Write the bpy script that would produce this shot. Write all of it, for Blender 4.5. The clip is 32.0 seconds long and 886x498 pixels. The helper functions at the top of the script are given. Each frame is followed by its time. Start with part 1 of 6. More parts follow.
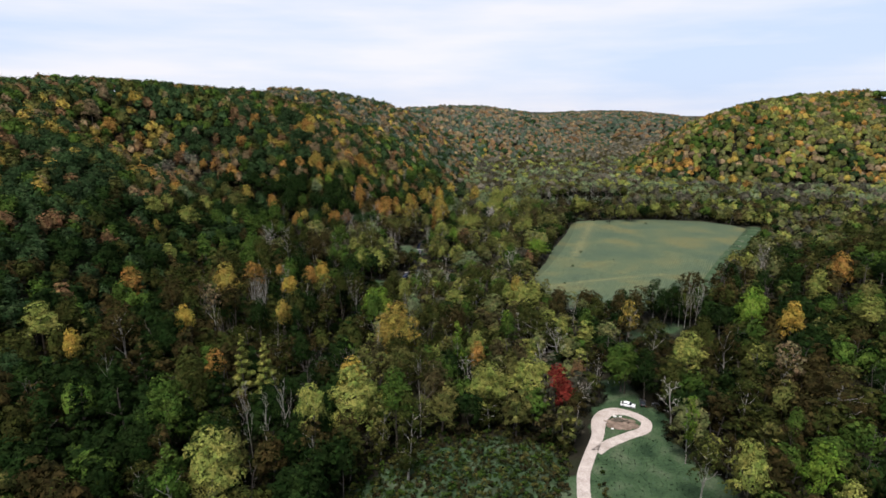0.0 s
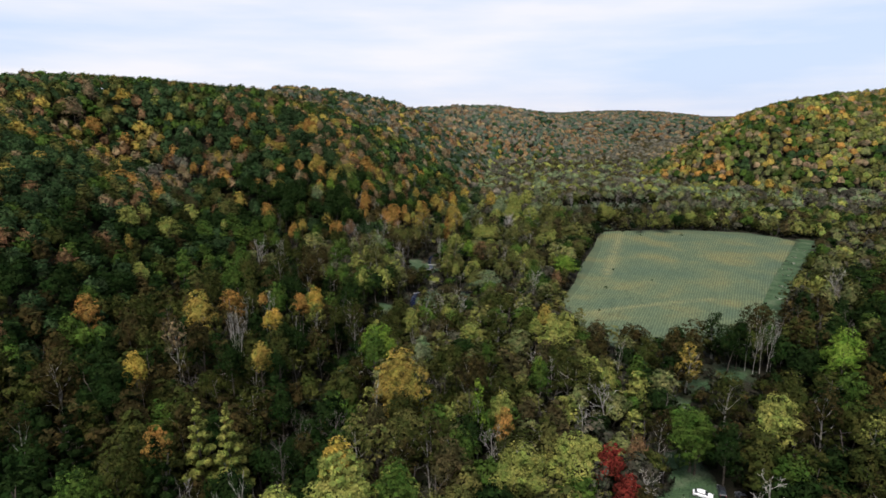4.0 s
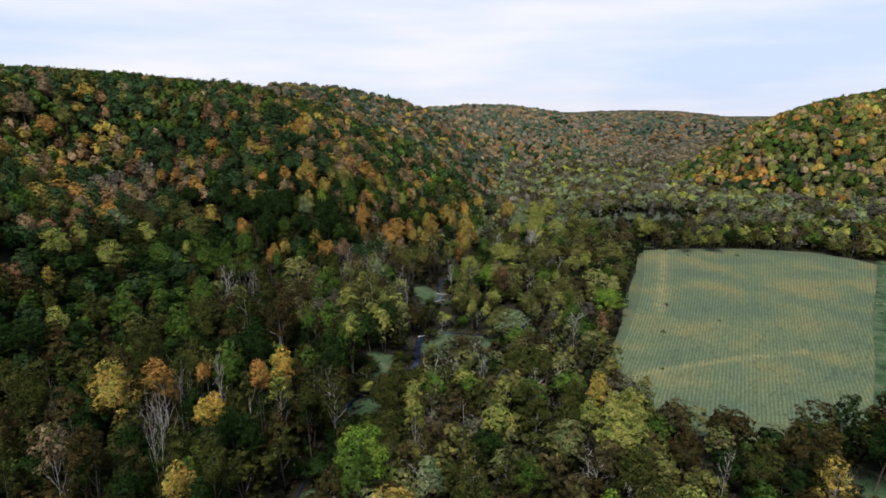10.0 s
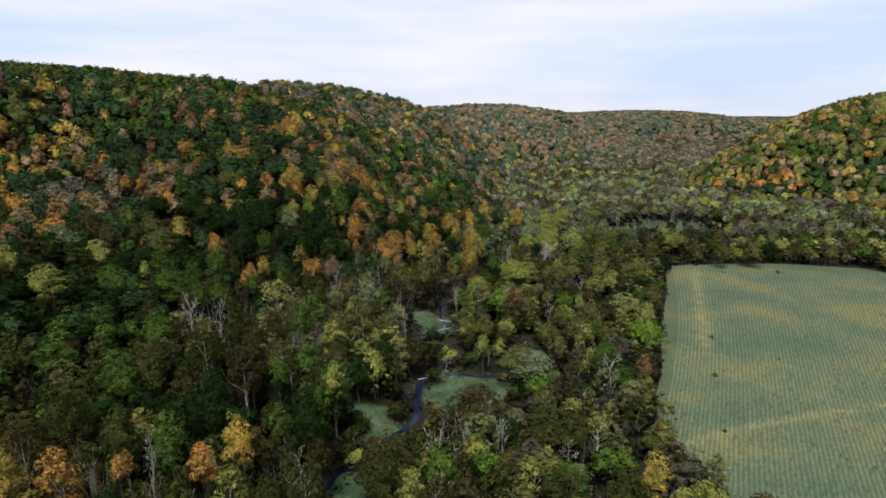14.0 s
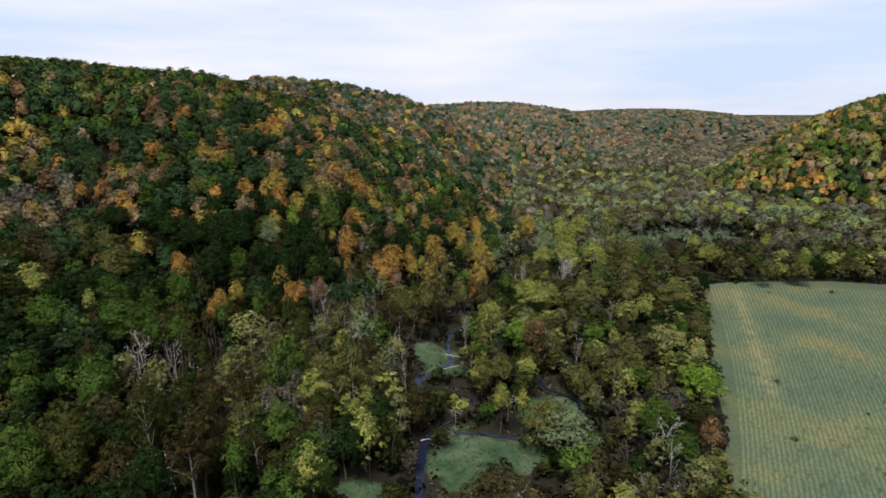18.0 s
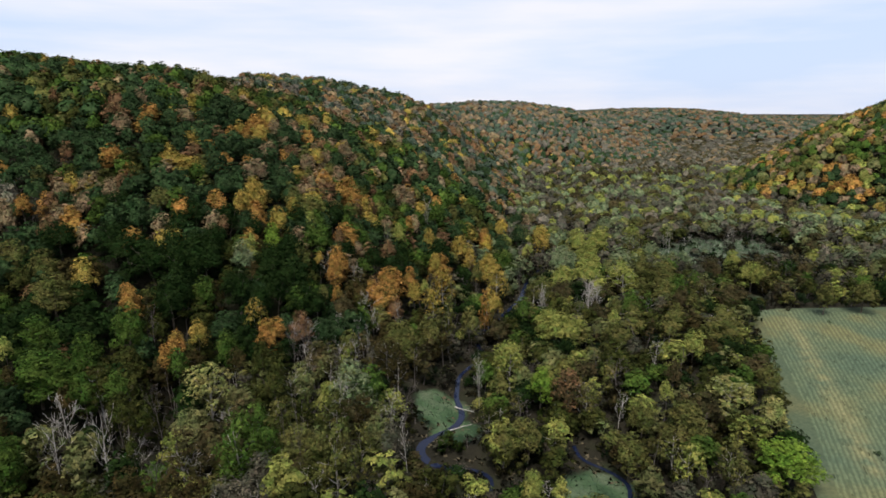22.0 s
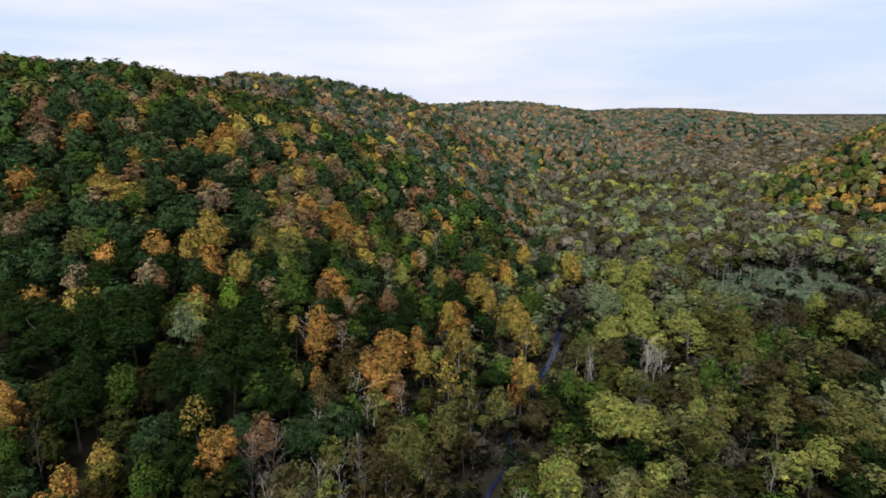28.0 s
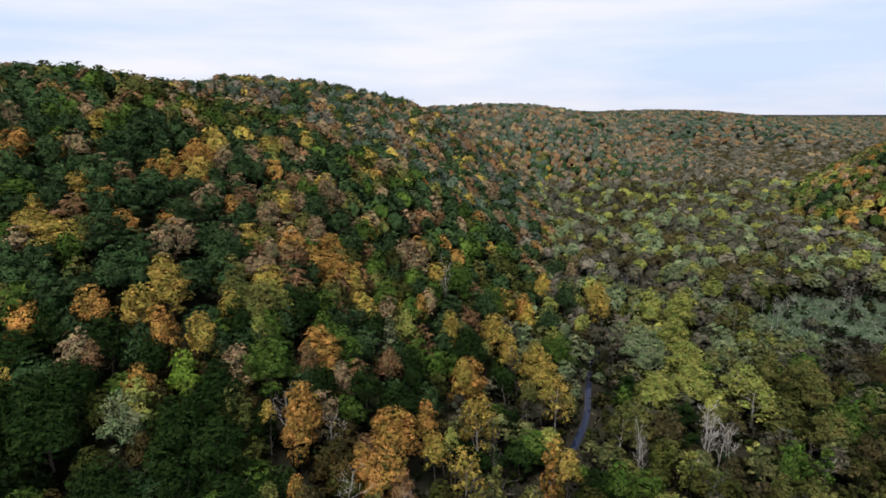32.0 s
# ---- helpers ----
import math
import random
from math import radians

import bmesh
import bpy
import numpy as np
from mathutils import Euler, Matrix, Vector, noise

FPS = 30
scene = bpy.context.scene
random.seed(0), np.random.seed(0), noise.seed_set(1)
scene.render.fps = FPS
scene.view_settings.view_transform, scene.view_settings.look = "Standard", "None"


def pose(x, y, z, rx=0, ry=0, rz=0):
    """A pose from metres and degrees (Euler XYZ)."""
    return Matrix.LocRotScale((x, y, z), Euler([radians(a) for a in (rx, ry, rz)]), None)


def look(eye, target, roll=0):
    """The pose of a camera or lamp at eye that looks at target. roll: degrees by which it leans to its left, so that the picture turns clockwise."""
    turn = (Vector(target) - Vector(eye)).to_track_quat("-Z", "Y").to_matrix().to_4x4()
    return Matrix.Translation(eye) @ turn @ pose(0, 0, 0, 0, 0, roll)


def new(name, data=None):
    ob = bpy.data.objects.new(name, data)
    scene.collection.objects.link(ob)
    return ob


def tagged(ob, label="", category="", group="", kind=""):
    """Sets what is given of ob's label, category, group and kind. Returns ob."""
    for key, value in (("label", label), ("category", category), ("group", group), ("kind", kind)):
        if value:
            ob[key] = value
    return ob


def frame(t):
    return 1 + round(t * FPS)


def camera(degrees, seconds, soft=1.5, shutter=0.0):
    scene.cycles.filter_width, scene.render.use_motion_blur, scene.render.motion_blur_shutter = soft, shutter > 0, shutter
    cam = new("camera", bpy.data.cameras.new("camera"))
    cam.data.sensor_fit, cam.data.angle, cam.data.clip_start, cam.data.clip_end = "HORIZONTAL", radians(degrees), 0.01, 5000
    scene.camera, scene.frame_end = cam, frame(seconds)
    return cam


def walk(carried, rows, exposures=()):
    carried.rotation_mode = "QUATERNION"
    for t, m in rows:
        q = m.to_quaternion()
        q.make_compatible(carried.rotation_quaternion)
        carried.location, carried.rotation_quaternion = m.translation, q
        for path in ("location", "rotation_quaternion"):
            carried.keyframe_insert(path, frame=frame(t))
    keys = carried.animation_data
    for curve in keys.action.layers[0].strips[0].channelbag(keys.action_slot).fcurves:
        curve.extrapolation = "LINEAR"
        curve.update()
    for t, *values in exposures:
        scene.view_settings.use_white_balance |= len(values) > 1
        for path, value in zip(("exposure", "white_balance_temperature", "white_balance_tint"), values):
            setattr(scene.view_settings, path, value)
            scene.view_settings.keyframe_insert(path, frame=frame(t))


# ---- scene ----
# ---------------------------------------------------------------- camera
cam = camera(76.0, 32.0, soft=1.7)
PATH = [
    (0, pose(-0.00, 0.00, 95.00, 76.096, 0, -4.451)),
    (1, pose(0.60, 11.10, 94.77, 76.104, 0, -4.373)),
    (2, pose(1.14, 22.21, 94.53, 76.111, 0, -4.207)),
    (3, pose(1.54, 33.33, 94.26, 76.116, 0, -3.754)),
    (4, pose(1.89, 44.45, 93.98, 76.119, 0, -3.263)),
    (5, pose(2.27, 55.54, 93.68, 76.120, 0, -2.949)),
    (6, pose(2.63, 66.61, 93.36, 76.120, 0, -2.717)),
    (7, pose(2.95, 77.66, 93.01, 76.123, 0, -2.539)),
    (8, pose(3.21, 88.64, 92.66, 76.127, 0, -2.428)),
    (9, pose(3.40, 99.49, 92.35, 76.135, 0, -2.401)),
    (10, pose(3.52, 110.26, 92.05, 76.143, 0, -2.410)),
    (11, pose(3.58, 120.98, 91.79, 76.156, 0, -2.405)),
    (12, pose(3.59, 131.67, 91.54, 76.164, 0, -2.403)),
    (13, pose(3.56, 142.31, 91.25, 76.160, 0, -2.406)),
    (14, pose(3.47, 152.91, 90.95, 76.147, 0, -2.408)),
    (15, pose(3.33, 163.43, 90.62, 76.125, 0, -2.402)),
    (16, pose(3.16, 173.90, 90.30, 76.098, 0, -2.394)),
    (17, pose(2.94, 184.36, 90.00, 76.067, 0, -2.387)),
    (18, pose(2.70, 194.82, 89.75, 76.038, 0, -2.385)),
    (19, pose(2.45, 205.31, 89.60, 76.019, 0, -2.398)),
    (20, pose(2.17, 215.78, 89.53, 76.001, 0, -2.411)),
    (21, pose(1.89, 226.21, 89.53, 75.979, 0, -2.417)),
    (22, pose(1.57, 236.61, 89.63, 75.957, 0, -2.401)),
    (23, pose(1.21, 247.03, 89.83, 75.935, 0, -2.321)),
    (24, pose(0.82, 257.40, 90.17, 75.917, 0, -2.249)),
    (25, pose(0.41, 267.67, 90.64, 75.903, 0, -2.269)),
    (26, pose(-0.02, 277.85, 91.26, 75.895, 0, -2.301)),
    (27, pose(-0.52, 287.95, 92.03, 75.893, 0, -2.273)),
    (28, pose(-1.06, 297.95, 92.91, 75.894, 0, -2.240)),
    (29, pose(-1.68, 307.83, 93.90, 75.893, 0, -2.239)),
    (30, pose(-2.33, 317.66, 94.96, 75.896, 0, -2.250)),
    (31, pose(-3.00, 327.53, 96.09, 75.907, 0, -2.264)),
    (32, pose(-3.67, 337.41, 97.26, 75.922, 0, -2.280)),
]
walk(cam, PATH)

# ---------------------------------------------------------------- light
SUN_EL, SUN_AZ = 66.0, -160.0
world = bpy.data.worlds.new("overcast_sky")
scene.world = world
world.use_nodes = True
wt = world.node_tree
wt.nodes.clear()


def wnode(kind, data_type="", blend_type=""):
    n = wt.nodes.new(kind)
    if data_type:
        n.data_type, n.blend_type = data_type, blend_type
    return n


w_out = wnode("ShaderNodeOutputWorld")
w_bg = wnode("ShaderNodeBackground")
w_sky = wnode("ShaderNodeTexSky")
w_sky.sky_type = "NISHITA"
w_sky.sun_disc = False
w_sky.sun_elevation = radians(SUN_EL)
w_sky.sun_rotation = radians(SUN_AZ)
w_sky.air_density = 1.0
w_sky.dust_density = 1.5
w_co = wnode("ShaderNodeTexCoord")
w_map = wnode("ShaderNodeMapping")
w_map.inputs["Scale"].default_value = (1.3, 1.3, 9.0)
w_map.inputs["Location"].default_value = (0.35, 0.1, 0.4)
w_noise = wnode("ShaderNodeTexNoise")
w_noise.inputs["Scale"].default_value = 1.5
w_noise.inputs["Detail"].default_value = 5.0
w_noise.inputs["Roughness"].default_value = 0.5
w_ramp = wnode("ShaderNodeValToRGB")
w_ramp.color_ramp.elements[0].position = 0.36
w_ramp.color_ramp.elements[0].color = (0.64, 0.76, 1.0, 1)
w_ramp.color_ramp.elements[1].position = 0.62
w_ramp.color_ramp.elements[1].color = (0.93, 0.92, 1.0, 1)
w_gain = wnode("ShaderNodeMix", data_type="RGBA", blend_type="MULTIPLY")
w_gain.inputs[0].default_value = 1.0
w_gain.inputs[7].default_value = (0.10, 0.10, 0.10, 1)
w_mix = wnode("ShaderNodeMix", data_type="RGBA", blend_type="MIX")
w_bg.inputs["Strength"].default_value = 1.1
w_dir = wnode("ShaderNodeSeparateXYZ")
w_thin = wnode("ShaderNodeMapRange")
for slot, v in zip(("From Min", "From Max", "To Min", "To Max"), (0.22, 0.8, 0.85, 0.26)):
    w_thin.inputs[slot].default_value = v
wt.links.new(w_co.outputs["Generated"], w_dir.inputs[0])
wt.links.new(w_dir.outputs["Z"], w_thin.inputs["Value"])
wt.links.new(w_thin.outputs["Result"], w_mix.inputs[0])
wt.links.new(w_co.outputs["Generated"], w_map.inputs["Vector"])
wt.links.new(w_map.outputs["Vector"], w_noise.inputs["Vector"])
wt.links.new(w_noise.outputs["Fac"], w_ramp.inputs["Fac"])
wt.links.new(w_sky.outputs["Color"], w_gain.inputs[6])
wt.links.new(w_gain.outputs[2], w_mix.inputs[6])
wt.links.new(w_ramp.outputs["Color"], w_mix.inputs[7])
wt.links.new(w_mix.outputs[2], w_bg.inputs["Color"])
wt.links.new(w_bg.outputs["Background"], w_out.inputs["Surface"])

sun = new("sun", bpy.data.lights.new("sun", "SUN"))
sun.data.energy = 5.0
sun.data.angle = radians(24)
sun.data.color = (1.0, 0.96, 0.91)
sun.matrix_world = look((0, 0, 0), (-math.sin(radians(SUN_AZ)) * math.cos(radians(SUN_EL)), -math.cos(radians(SUN_AZ)) * math.cos(radians(SUN_EL)), -math.sin(radians(SUN_EL))))


# ---------------------------------------------------------------- materials
def material(name, rough=0.8, spec=0.3):
    m = bpy.data.materials.new(name)
    m.use_nodes = True
    b = m.node_tree.nodes["Principled BSDF"]
    b.inputs["Roughness"].default_value = rough
    b.inputs["Specular IOR Level"].default_value = spec
    return m, m.node_tree, b


def noise_node(nt, scale, detail=3.0, rough=0.55):
    geo = nt.nodes.new("ShaderNodeNewGeometry")
    n = nt.nodes.new("ShaderNodeTexNoise")
    n.inputs["Scale"].default_value = scale
    n.inputs["Detail"].default_value = detail
    n.inputs["Roughness"].default_value = rough
    nt.links.new(geo.outputs["Position"], n.inputs["Vector"])
    return n


def ramp_node(nt, src, stops):
    r = nt.nodes.new("ShaderNodeValToRGB")
    while len(r.color_ramp.elements) < len(stops):
        r.color_ramp.elements.new(0.5)
    for e, (p, c) in zip(r.color_ramp.elements, stops):
        e.position, e.color = p, (*c, 1)
    nt.links.new(src, r.inputs["Fac"])
    return r


def mix_node(nt, blend, fac, a, b):
    m = nt.nodes.new("ShaderNodeMix")
    m.data_type, m.blend_type = "RGBA", blend
    for sock, v in ((m.inputs[0], fac), (m.inputs[6], a), (m.inputs[7], b)):
        if isinstance(v, (int, float)):
            sock.default_value = v
        elif isinstance(v, tuple):
            sock.default_value = (*v, 1)
        else:
            nt.links.new(v, sock)
    return m.outputs[2]


def plain(name, stops, scale, rough=0.85, spec=0.2, bump=0.0, fine=None):
    """A surface whose colour wanders through the stops, with finer grain and relief."""
    m, nt, b = material(name, rough, spec)
    r = ramp_node(nt, noise_node(nt, scale, 4).outputs["Fac"], stops)
    col = r.outputs["Color"]
    if fine:
        g = noise_node(nt, fine, 3)
        gr = ramp_node(nt, g.outputs["Fac"], [(0.25, (0.55, 0.55, 0.55)), (0.75, (1.4, 1.4, 1.4))])
        col = mix_node(nt, "MULTIPLY", 1.0, col, gr.outputs["Color"])
    nt.links.new(col, b.inputs["Base Color"])
    if bump:
        bn = nt.nodes.new("ShaderNodeBump")
        bn.inputs["Strength"].default_value = bump
        bn.inputs["Distance"].default_value = 0.3
        nt.links.new(noise_node(nt, fine or scale * 4, 4).outputs["Fac"], bn.inputs["Height"])
        nt.links.new(bn.outputs["Normal"], b.inputs["Normal"])
    return m


def leaf_material(name, from_object, clump, reach, lively=1.0):
    """Leaf sprays: the tree's own hue, varied leaf by leaf, ragged edges and gaps, a little light passing through."""
    m, nt, b = material(name, 0.9, 0.04)
    if from_object:
        info = nt.nodes.new("ShaderNodeObjectInfo")
        hue = info.outputs["Color"]
    else:
        at = nt.nodes.new("ShaderNodeAttribute")
        at.attribute_name = "leaf_colour"
        hue = at.outputs["Color"]
    geo = nt.nodes.new("ShaderNodeNewGeometry")
    cells = nt.nodes.new("ShaderNodeTexVoronoi")
    cells.inputs["Scale"].default_value = clump
    nt.links.new(geo.outputs["Position"], cells.inputs["Vector"])
    leafy = ramp_node(nt, geo.outputs["Random Per Island"], [(0.0, (1 - 0.38 * lively, 1 - 0.37 * lively, 1 - 0.38 * lively)), (0.6, (1.0, 1.0, 1.0)), (1.0, (1 + 0.4 * lively, 1 + 0.36 * lively, 1 + 0.25 * lively))])
    grain = nt.nodes.new("ShaderNodeSeparateColor")
    nt.links.new(cells.outputs["Color"], grain.inputs[0])
    leaf = ramp_node(nt, grain.outputs[0], [(0.0, (0.68, 0.7, 0.68)), (1.0, (1.36, 1.32, 1.25))])
    patch = ramp_node(nt, noise_node(nt, 0.35, 2).outputs["Fac"], [(0.32, (0.70, 0.90, 0.72)), (0.68, (1.26, 1.10, 1.05))])
    col = mix_node(nt, "MULTIPLY", 1.0, hue, leafy.outputs["Color"])
    col = mix_node(nt, "MULTIPLY", 1.0, col, leaf.outputs["Color"])
    col = mix_node(nt, "MULTIPLY", 1.0, col, patch.outputs["Color"])
    nt.links.new(col, b.inputs["Base Color"])
    tr = nt.nodes.new("ShaderNodeBsdfTranslucent")
    nt.links.new(col, tr.inputs["Color"])
    ms = nt.nodes.new("ShaderNodeMixShader")
    ms.inputs[0].default_value = 0.16
    out = nt.nodes["Material Output"]
    nt.links.new(b.outputs["BSDF"], ms.inputs[1])
    nt.links.new(tr.outputs["BSDF"], ms.inputs[2])
    if reach >= 1:
        nt.links.new(ms.outputs["Shader"], out.inputs["Surface"])
        return m
    gap = nt.nodes.new("ShaderNodeMath")
    gap.operation = "GREATER_THAN"
    gap.inputs[1].default_value = reach
    nt.links.new(cells.outputs["Distance"], gap.inputs[0])
    hole = nt.nodes.new("ShaderNodeBsdfTransparent")
    cut = nt.nodes.new("ShaderNodeMixShader")
    nt.links.new(gap.outputs[0], cut.inputs[0])
    nt.links.new(ms.outputs["Shader"], cut.inputs[1])
    nt.links.new(hole.outputs["BSDF"], cut.inputs[2])
    nt.links.new(cut.outputs["Shader"], out.inputs["Surface"])
    return m


LEAF = leaf_material("leaves", True, 2.7, 0.56, 1.25)
LEAF_MASS = leaf_material("leaves_mass", False, 2.0, 0.60, 1.2)
LEAF_FAR = leaf_material("leaves_far", False, 0.6, 1.0, 0.6)
LEAF_MID = leaf_material("leaves_mid", False, 0.9, 0.72, 1.1)
BARK = plain("bark", [(0.3, (0.05, 0.04, 0.03)), (0.7, (0.14, 0.12, 0.095))], 0.9, 0.9, 0.15, 0.4, 5.0)
PALE_BARK = plain("pale_bark", [(0.3, (0.21, 0.19, 0.165)), (0.7, (0.44, 0.41, 0.37))], 0.8, 0.85, 0.2, 0.3, 4.0)
TWIG = plain("twigs", [(0.3, (0.055, 0.047, 0.040)), (0.7, (0.135, 0.118, 0.104))], 0.15, 0.9, 0.15, 0.0, 2.0)
GRAVEL = plain("gravel", [(0.3, (0.36, 0.30, 0.265)), (0.7, (0.52, 0.45, 0.41))], 0.35, 0.92, 0.15, 0.5, 6.0)
DIRT = plain("dirt", [(0.3, (0.10, 0.07, 0.05)), (0.7, (0.27, 0.20, 0.16))], 0.4, 0.95, 0.1, 0.5, 4.0)

# forest floor that turns to pale frosty grass where the plan says open ground
GROUND, nt, b = material("forest_ground", 0.95, 0.1)
# litter near black: the deep shade between trees is put into its colour
floor_shade_col = ramp_node(nt, noise_node(nt, 0.08, 5).outputs["Fac"], [(0.3, (0.009, 0.009, 0.006)), (0.5, (0.018, 0.016, 0.010)), (0.7, (0.017, 0.021, 0.009))])
grass_col = ramp_node(nt, noise_node(nt, 0.12, 5).outputs["Fac"], [(0.32, (0.018, 0.036, 0.017)), (0.5, (0.040, 0.070, 0.032)), (0.68, (0.082, 0.102, 0.060))])
cover = nt.nodes.new("ShaderNodeAttribute")
cover.attribute_name = "open_ground"
edge = nt.nodes.new("ShaderNodeMath")
edge.operation = "ADD"
nt.links.new(cover.outputs["Fac"], edge.inputs[0])
wob = nt.nodes.new("ShaderNodeMath")
wob.operation = "MULTIPLY_ADD"
wob.inputs[1].default_value, wob.inputs[2].default_value = 0.9, -0.45
nt.links.new(noise_node(nt, 0.22, 4).outputs["Fac"], wob.inputs[0])
nt.links.new(wob.outputs[0], edge.inputs[1])
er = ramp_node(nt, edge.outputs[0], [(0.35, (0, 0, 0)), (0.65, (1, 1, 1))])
gcol = mix_node(nt, "MIX", er.outputs["Color"], floor_shade_col.outputs["Color"], grass_col.outputs["Color"])
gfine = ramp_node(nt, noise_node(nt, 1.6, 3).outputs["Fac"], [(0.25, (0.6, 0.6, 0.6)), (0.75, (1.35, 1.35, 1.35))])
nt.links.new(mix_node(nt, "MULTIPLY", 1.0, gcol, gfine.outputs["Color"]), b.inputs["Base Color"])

# the crop field: pale green with straw patches
def crop_material(name, gain):
    m, nt, b = material(name, 0.9, 0.15)
    f1 = ramp_node(nt, noise_node(nt, 0.032, 3, 0.5).outputs["Fac"], [(0.36, tuple(gain * c for c in (0.098, 0.138, 0.086))), (0.52, tuple(gain * c for c in (0.130, 0.162, 0.090))), (0.66, tuple(gain * c for c in (0.188, 0.184, 0.086)))])
    f2 = ramp_node(nt, noise_node(nt, 0.9, 5, 0.65).outputs["Fac"], [(0.3, (0.62, 0.68, 0.66)), (0.7, (1.26, 1.23, 1.18))])
    at = nt.nodes.new("ShaderNodeAttribute")
    at.attribute_name = "straw"
    worn = nt.nodes.new("ShaderNodeMath")
    worn.operation = "MULTIPLY"
    patchy = ramp_node(nt, noise_node(nt, 0.16, 4).outputs["Fac"], [(0.32, (0, 0, 0)), (0.6, (1, 1, 1))])
    nt.links.new(at.outputs["Fac"], worn.inputs[0])
    nt.links.new(patchy.outputs["Color"], worn.inputs[1])
    col = mix_node(nt, "MIX", worn.outputs[0], f1.outputs["Color"], (0.235 * gain, 0.225 * gain, 0.112 * gain))
    nt.links.new(mix_node(nt, "MULTIPLY", 1.0, col, f2.outputs["Color"]), b.inputs["Base Color"])
    return m


FIELD = crop_material("field_crop", 0.53)

WATER, nt, b = material("creek_water", 0.06, 0.22)
b.inputs["Base Color"].default_value = (0.008, 0.012, 0.028, 1)
wb = nt.nodes.new("ShaderNodeBump")
wb.inputs["Strength"].default_value = 0.5
nt.links.new(noise_node(nt, 1.2, 3).outputs["Fac"], wb.inputs["Height"])
nt.links.new(wb.outputs["Normal"], b.inputs["Normal"])


# ---------------------------------------------------------------- plan
def line(text):
    return np.array([[float(v) for v in p.split(",")] for p in text.split()])


LEFT_FOOT = line("-135,-600 -128,-200 -120,0 -112,150 -112,235 -104,300 -92,350 -66,388 -22,420 -2,455 14,500 34,545 60,600 86,690 104,800 124,920 144,1030 300,1075 400,1180 490,1320 560,1450 600,1600 560,1750 440,1900 420,6000")
RIGHT_FOOT = line("2600,560 1400,600 620,638 400,646 348,678 318,757 330,850 420,960 480,1040 580,1120 700,1260 830,1400 1100,1500 2600,1600")
NEAR_FOOT = line("150,-2600 150,150 166,235 228,312 300,338 430,372 800,420 2600,460")
LEFT_TOP = line("-100,112 150,114 300,114 430,116 520,118 600,114 700,110 780,110 850,121 950,116 1050,92 1150,86 1300,88 1450,98 1600,97 1750,92")
RIGHT_TOP = line("600,120 900,120 1000,104 1150,86 1300,66 1500,50")
FAR_TOP = line("-300,74 300,66 450,62 600,61 700,68 800,72 920,74 1000,68 1070,58 1250,46 1450,40 2000,34 3000,30")
FAR_FOOT = line("-300,1650 300,1600 600,1560 900,1560 1100,1660 1300,1850 1600,2050 2200,2500")
HOLLOWS = [(line("120,745 30,750 -60,740 -160,720"), 0.12, 40.0), (line("215,1010 120,1060 0,1100 -150,1120"), 0.22, 60.0),
           (line("-62,392 -100,402 -140,424 -172,448 -200,462"), 0.50, 50.0), (line("10,560 -60,590 -150,600"), -0.06, 30.0)]
CREEK = line("-34,60 -38,130 -34,190 -30,210 -30,229 -26,262 -23,278 -19,292 -8,304 2,315 2,334 4,346 9,352 17,358 21,365 18,370 8,371 3,374 0,381 4,386 9,389 14,394 15,400 13,408 15,425 23,438 26,448 24,460 33,474 44,493 52,508 58,527 66,552 100,600 132,700 150,820 185,1000 280,1150 400,1290")
DITCH = line("3,346 11,346 19,345 26,343 34,341 43,345 52,353 55,361 52,366 49,369 45,372 45,380")
FIELD_EDGE = line("70,292 73,272 80,256 92,249 117,251 139,258 170,295 213,350 250,393 281,431 277,445 262,463 222,475 165,474 153,472 144,459 129,423 105,374 93,344 80,318")
ROAD = line("30,-300 34,-100 38,40 42,100 45,121 48,130 53,139 58,147 60,153 63,158.5 68,161 73,158.5 76,153.5 73,148.5 66,146 59,142.5 54,138.5")
MEADOW = line("38,90 44,125 55,142 60,164 66,166 67,183 79,183 80,166 84,156 79,145 84,122 80,90")
BRUSH = line("-18,95 -14,128 0,146 30,150 46,138 44,122 36,90")
# open wet grass along the creek: middle and radius
GLADES = line("-13,317,7 -8,306,7 -16,284,6 -13,276,5.5 -26,237,4 -33,224,4 -30,212,4.5 -35,200,4 -23,252,3.6 -28,263,3 12,346,5 20,336,8 14,324,6 29,334,8 10,332,7 46,358,9 40,352,7 8,400,9 12,388,7 5,408,6 30,330,8")
PALE_GLADES = line("165,560,13 192,566,16 218,578,14 160,580,15 202,594,27 180,588,20 222,600,16 345,1034,24 158,488,10 118,228,9 101,221,8 88,207,7")


def smooth_noise(x, y, scale, seed):
    """Cheap rolling noise from a few crossed waves."""
    r = np.random.RandomState(seed)
    out = np.zeros_like(x, dtype=float)
    for k in range(7):
        a, p, s = r.uniform(0, 6.28), r.uniform(0, 6.28), scale * r.uniform(0.55, 1.7)
        out += np.sin((x * np.cos(a) + y * np.sin(a)) * 6.28 / s + p + 1.5 * np.sin((x * np.sin(a) - y * np.cos(a)) * 6.28 / (s * 2.3)))
    return out / 7


def path_distance(x, y, pts):
    best = np.full(np.shape(x), 1e9)
    for a, c in zip(pts[:-1, :2], pts[1:, :2]):
        e = c - a
        u = np.clip(((x - a[0]) * e[0] + (y - a[1]) * e[1]) / (e @ e), 0, 1)
        best = np.minimum(best, np.hypot(x - a[0] - u * e[0], y - a[1] - u * e[1]))
    return best


